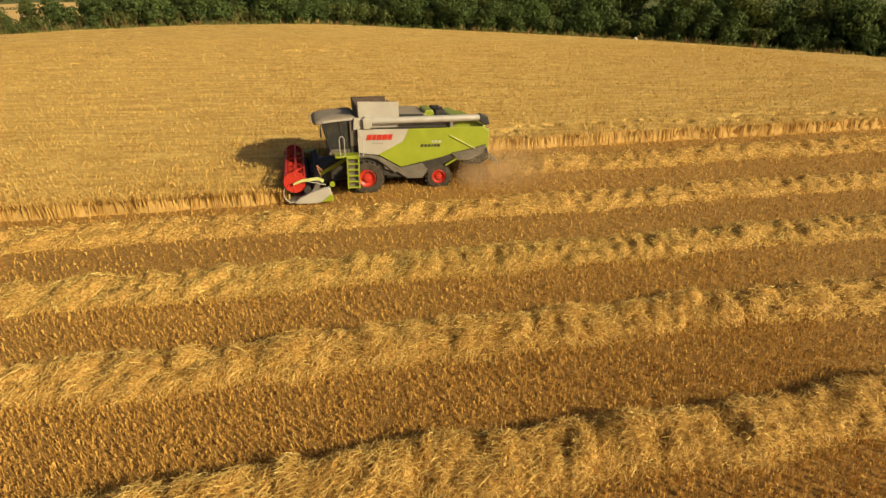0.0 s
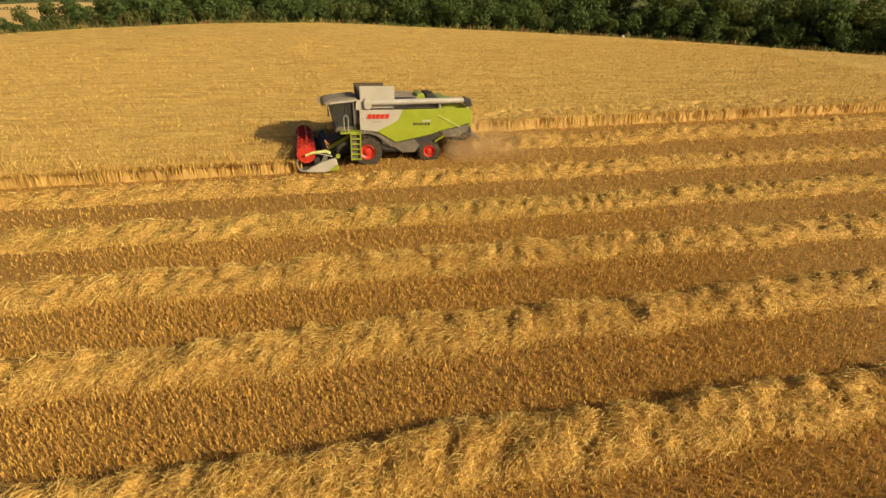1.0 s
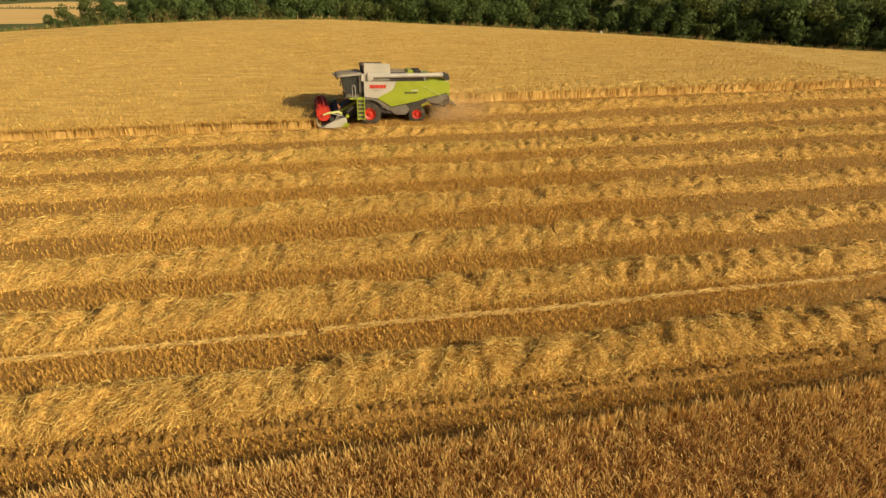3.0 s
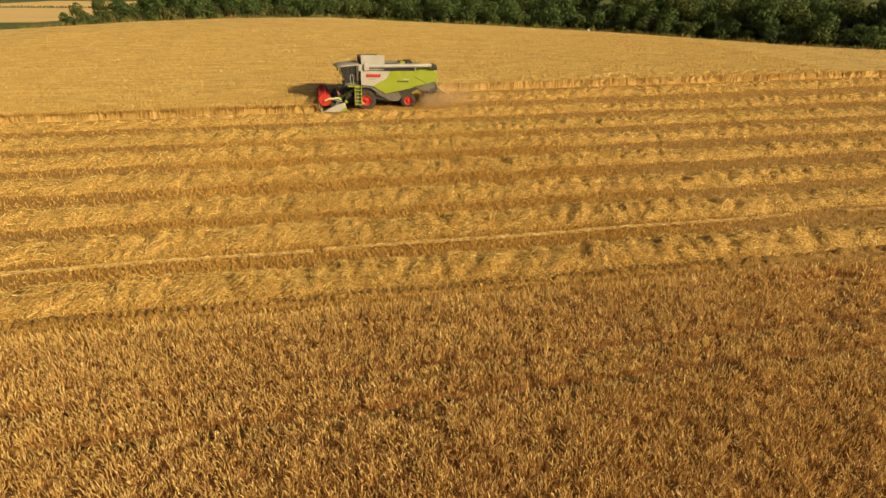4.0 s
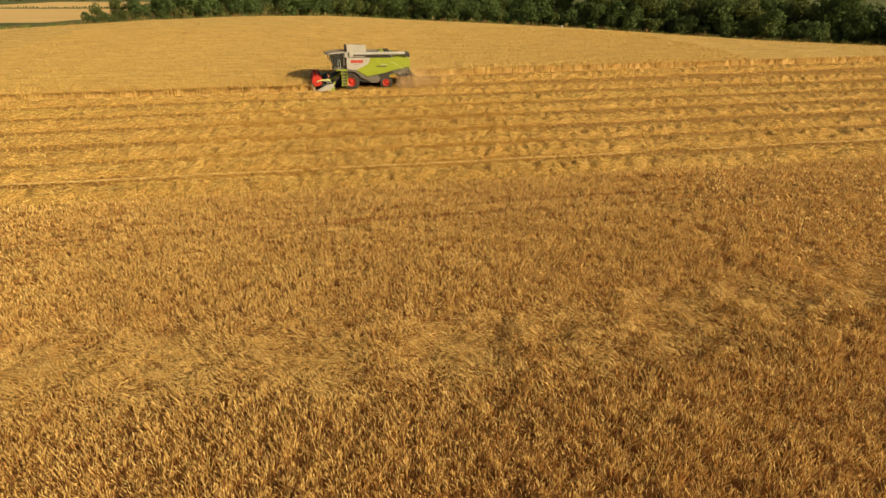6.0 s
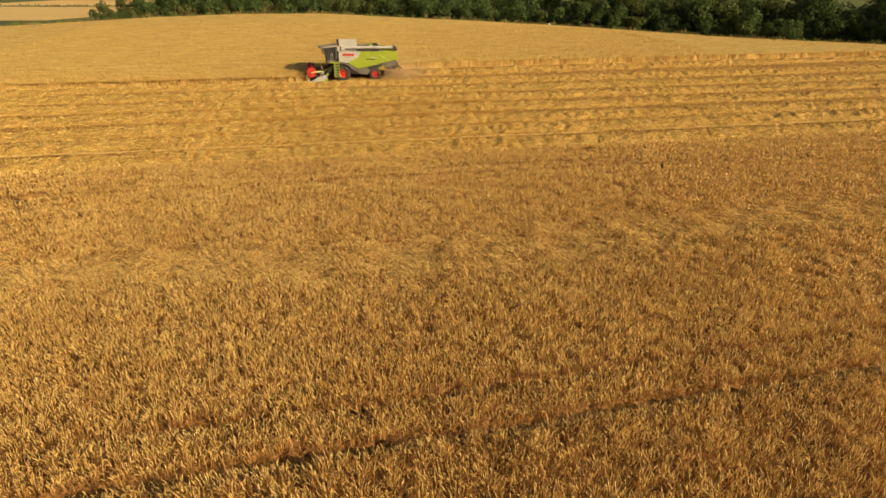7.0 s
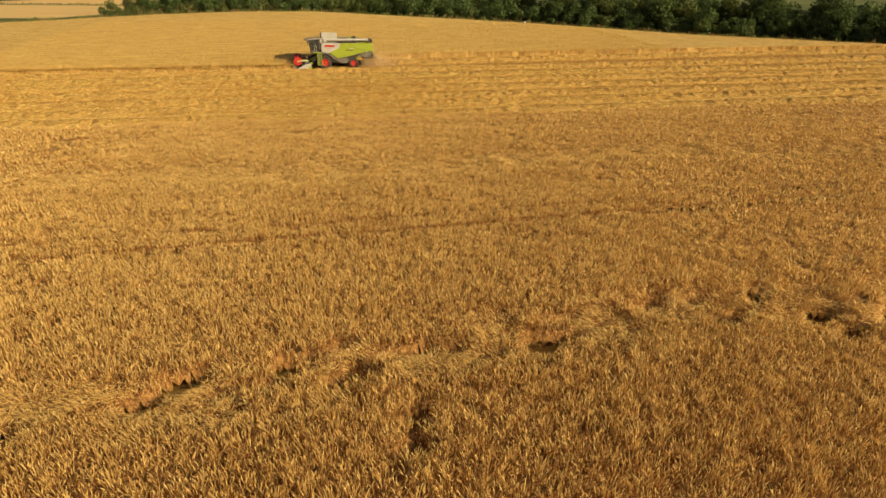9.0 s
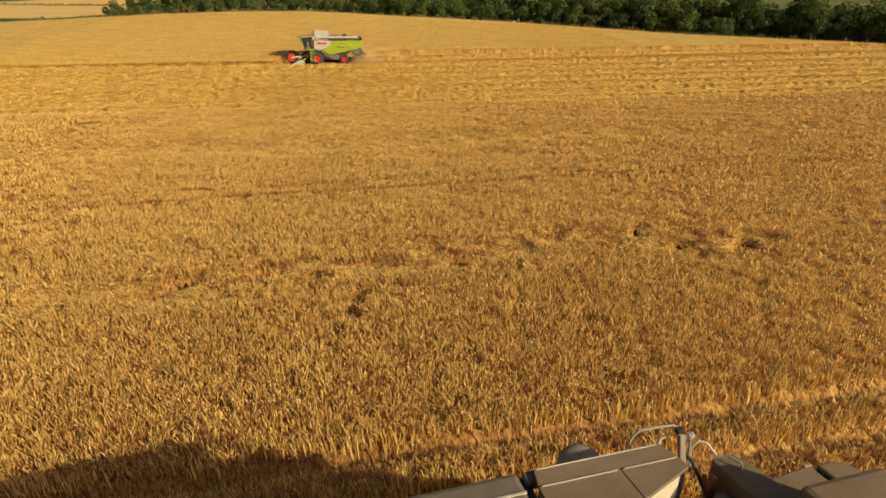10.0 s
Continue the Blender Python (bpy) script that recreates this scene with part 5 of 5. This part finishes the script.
            tb = prism([(cx - 0.008, cz), (cx + 0.008, cz), (cx + 0.035, cz - 0.24), (cx + 0.025, cz - 0.24)], y - 0.006, y + 0.006, 0, tb)
        part("tines", tb, DARK, bar, "row of dark spring tines")
    part("side_gear", cylinder((-0.9, hn + 0.25, 1.0 + Z), (-0.9, hn + 0.35, 1.0 + Z), 0.12, n=14), GREEN, hd)
    part("hose_stand", tube([(-1.35, hn + 0.7, 1.2 + Z), (-1.5, hn + 0.75, 1.75 + Z), (-1.3, hn + 0.8, 1.5 + Z)], 0.035), RUST, hd, "worn brown hose stand")
    # the upper works fall slightly towards the tail
    for ob in h.children_recursive:
        if ob.type == "MESH" and ob.parent.name.split(".")[0] not in ("wheel", "header", "reel", "tine_bar", "divider"):
            for vert in ob.data.vertices:
                vert.co.z -= 0.034 * max(vert.co.x - 0.8, 0)
                vert.co.x += 0.03 * max(vert.co.x - 0.8, 0)
    return h


RUST_DARK = surface("dark_brown_lid", (0.07, 0.05, 0.04), (0.14, 0.10, 0.075), 3.0, 0.7, bump=0.05)
PALE_GREEN = surface("pale_green_paint", (0.50, 0.55, 0.16), (0.62, 0.66, 0.26), 2.0, 0.45, bump=0.02)
combine()


# ---- the machine passed at the end ----
def parked_machine():
    h = empty_thing("combine_harvester", "dusty tan combine harvester with closed tank lids", "combine harvester", pose(11.212, -77.959, 0.719, 0, 0, 9) @ Matrix.Scale(0.95, 4))
    part("hull", slab([(-1.95, -1.45), (-1.95, 1.20), (-0.9, 1.15), (0.0, 0.95), (0.9, 0.75), (2.6, 0.0), (4.0, -0.4), (4.0, -1.45)], 1.0, 3.0, 0.05), GREY, h, "grey hull")
    # roof colour is darkened to stand in for the shade lying on it
    roof = part("cab_roof", prism([(-5.2, 3.62), (-4.9, 3.80), (-3.6, 3.92), (-2.16, 3.95), (-2.14, 3.60), (-5.0, 3.55)], -1.15, 1.37, 0.06), GREY, h, "flat dusty cab roof, greyed darker as painted shade")
    part("roof_seam", prism([(-3.4, 3.92), (-3.4, 3.945), (-2.17, 3.965), (-2.17, 3.94)], 1.07, 1.10, 0.005), WHITE, roof, "pale roof seam")
    part("cab_body", prism([(-4.4, 1.7), (-4.8, 3.56), (-2.15, 3.56), (-2.15, 1.6)], -1.0, 1.2, 0.04), MESH_BLACK, h, "dark cab")
    tank = part("grain_tank", slab([(-1.95, -1.2), (-1.95, 1.28), (-0.62, 1.28), (-0.50, 0.98), (-1.16, 0.66), (-1.50, -0.1), (-1.50, -1.2)], 3.0, 3.925, 0.02), CREAM, h, "cream grain tank with cut-off corner")
    for outline in ([(-2.04, 1.115), (-2.00, 1.32), (-0.56, 1.32), (-0.47, 1.115)], [(-2.04, 0.30), (-2.04, 1.10), (-1.15, 1.10), (-1.13, 0.69), (-1.33, 0.30)], [(-1.14, 1.10), (-0.47, 1.10), (-0.45, 0.95), (-1.12, 0.69)], [(-2.04, -1.25), (-2.04, 0.29), (-1.34, 0.29), (-1.45, -0.1), (-1.45, -1.25)]):
        lid = part("lid", slab(outline, 3.93, 3.975, 0.008), PANEL, tank, "flat dusty tank lid")
        k = max(range(len(outline)), key=lambda k: outline[k][1] + outline[(k + 1) % len(outline)][1])
        (ax, ay), (bx, by) = outline[k], outline[(k + 1) % len(outline)]
        part("lid_edge", box(min(ax, bx) + 0.03, max(ax, bx) - 0.03, ay - 0.016, ay - 0.004, 3.972, 3.986, 0.002), WHITE, lid, "bright worn lid edge")
    part("tank_front", box(-2.14, -2.05, -1.15, 1.36, 2.9, 3.86, 0.02), MESH_BLACK, h, "black tank front")
    part("tank_bracket", box(-2.10, -1.98, 1.24, 1.36, 3.80, 3.93, 0.01), GREY, h, "grey corner bracket")
    for k in range(3):
        part("tank_bolt", cylinder((-0.62 - 0.16 * k, 0.955 - 0.078 * k, 3.86), (-0.60 - 0.16 * k, 0.935 - 0.078 * k, 3.86), 0.02, n=8), WHITE, tank, "small bright bolt")
    part("guard_rail", tube([(-0.78, 1.53, 3.78), (-0.74, 1.53, 3.92), (-0.66, 1.53, 4.00), (-0.52, 1.50, 4.03), (-0.30, 1.45, 4.06), (-0.26, 1.44, 4.03)], 0.014), WHITE, h, "white bent guard rail")
    part("post", prism([(-0.31, 4.03), (-0.25, 4.03), (-0.14, 3.55), (-0.14, 2.9), (-0.22, 2.9), (-0.22, 3.55)], 1.30, 1.36, 0.010), ROOF, h, "pale bent upright post")
    part("post_cap", box(-0.32, -0.24, 1.33, 1.40, 4.02, 4.08, 0.012), MESH_BLACK, h, "black post cap")
    part("hand_loop", tube([(-0.05, 1.36, 3.5), (-0.04, 1.40, 3.72), (0.04, 1.41, 3.80), (0.13, 1.38, 3.78), (0.20, 1.28, 3.68)], 0.013), WHITE, h, "white tubular hand loop")
    part("hand_loop", tube([(0.18, 1.28, 3.64), (0.30, 1.20, 3.70), (0.36, 1.08, 3.70), (0.36, 1.04, 3.62)], 0.012), WHITE, h, "white tubular hand loop")
    part("hand_loop", tube([(-0.50, 1.40, 3.86), (-0.46, 1.42, 3.93), (-0.40, 1.42, 3.95)], 0.017), WHITE, h, "white tubular hand loop")
    part("beacon", cylinder((-0.62, 1.50, 3.62), (-0.62, 1.50, 3.80), 0.055, n=14), RED_FADED, h, "faded red beacon")
    part("work_lamp", cylinder((-0.10, 1.42, 3.86), (-0.02, 1.46, 3.86), 0.045, n=14), LAMP_GLASS, h, "round clear work lamp")
    part("lamp_stem", tube([(-0.06, 1.42, 3.84), (-0.08, 1.38, 3.70), (-0.12, 1.34, 3.60)], 0.016), ROOF, h, "pale lamp stem")
    part("hose", tube([(-0.22, 1.36, 3.80), (-0.14, 1.36, 3.70), (-0.06, 1.32, 3.60), (-0.02, 1.2, 3.45), (-0.02, 1.0, 3.3)], 0.022), MESH_BLACK, h, "black rubber hose")
    part("rusty_plate", prism([(-0.02, 3.0), (-0.02, 3.48), (0.03, 3.60), (0.08, 3.56), (0.10, 3.0)], 1.06, 1.12, 0.012), RUST, h, "rusty steel plate")
    part("rusty_rod", tube([(-0.02, 1.16, 3.55), (0.04, 1.12, 3.30), (0.02, 1.08, 3.05)], 0.025), RUST, h, "rusty rod")
    part("filter_drum", cylinder((0.02, 0.45, 3.34), (0.06, 0.95, 3.36), 0.13, n=20), GREY, h, "grey filter drum")
    part("drum_strap", cylinder((0.05, 0.80, 3.354), (0.052, 0.84, 3.356), 0.136, n=20), DARK, h, "dark drum strap")
    part("air_dome", revolve([(0.01, 0.10), (0.14, 0.09), (0.22, 0.05), (0.24, 0.0), (0.24, -0.5)], (0, -0.03, 0), n=24), ROOF, h, "flat domed grey air cap", smooth=True).matrix_basis = Matrix.Translation((-1.33, 1.55, 3.74)) @ Matrix.Rotation(radians(90), 4, "X")
    # two boxes out of view, added to block sun through the machine's shadow
    part("shadow_fill_block", box(-1.40, 0.19, -1.2, 0.42, 2.95, 3.85, 0.05), DARK, h, "unseen dark block added to close the machine's shadow")
    part("shadow_fill_box", box(0.21, 1.18, -1.2, 0.28, 3.64, 4.20, 0.06), PANEL, h, "unseen dusty box added to close the machine's shadow")
    part("engine_cover", slab([(0.20, -1.3), (0.20, 0.66), (0.15, 1.27), (0.22, 1.31), (0.44, 1.28), (0.56, 1.02), (0.585, 0.90), (0.585, -1.3)], 2.9, 3.63, 0.025), PANEL, h, "grey engine cover")
    part("rear_deck", slab([(0.59, -1.3), (0.59, 0.885), (0.72, 0.90), (1.16, 0.94), (1.21, 0.40), (1.21, -1.3)], 2.9, 3.60, 0.02), PANEL, h, "dusty tan rear deck")
    part("deck_slot", slab([(1.17, 0.90), (1.215, 0.40), (1.215, -1.2), (1.29, -1.2), (1.29, 0.40), (1.25, 0.90)], 3.40, 3.55, 0.004), MESH_BLACK, h, "dark slot")
    part("slot_hinge", box(1.20, 1.27, 0.62, 0.70, 3.53, 3.59, 0.008), STEEL, h, "bare steel hinge")
    part("slot_latch", box(1.08, 1.18, 0.915, 0.945, 3.598, 3.62, 0.004), ROOF, h, "pale latch")
    part("rear_hood", slab([(1.295, -1.3), (1.295, 0.40), (1.255, 0.93), (1.42, 0.93), (1.60, 0.86), (1.74, 0.52), (2.7, -0.1), (4.0, -0.5), (4.0, -1.3)], 2.9, 3.60, 0.03), PANEL, h, "dusty tan rear hood")
    part("front_axle", cylinder((-1.6, -1.4, 0.42), (-1.6, 1.3, 0.42), 0.16, n=12), DARK, h)
    part("rear_axle", cylinder((2.4, -1.2, 0.22), (2.4, 0.7, 0.22), 0.12, n=12), DARK, h)
    part("axle_frame", box(-1.9, 2.7, -0.5, 0.4, 0.2, 1.05, 0.05), DARK, h, "dark axle frame")
    for x, z, r, rim_r, side in ((-1.6, 0.42, 0.85, 0.44, 1.50), (2.4, 0.22, 0.65, 0.34, 0.75)):
        wheel(h, x, -1.62, -1.1, z, r, rim_r, 18)
        wheel(h, x, side, side - 0.5, z, r, rim_r, 18)
    return h


CREAM = surface("cream_paint", (0.50, 0.44, 0.30), (0.66, 0.60, 0.44), 2.0, 0.5, bump=0.02)
RED_FADED = surface("faded_red_plastic", (0.45, 0.13, 0.07), (0.60, 0.20, 0.11), 5.0, 0.5, bump=0.02)
parked_machine()
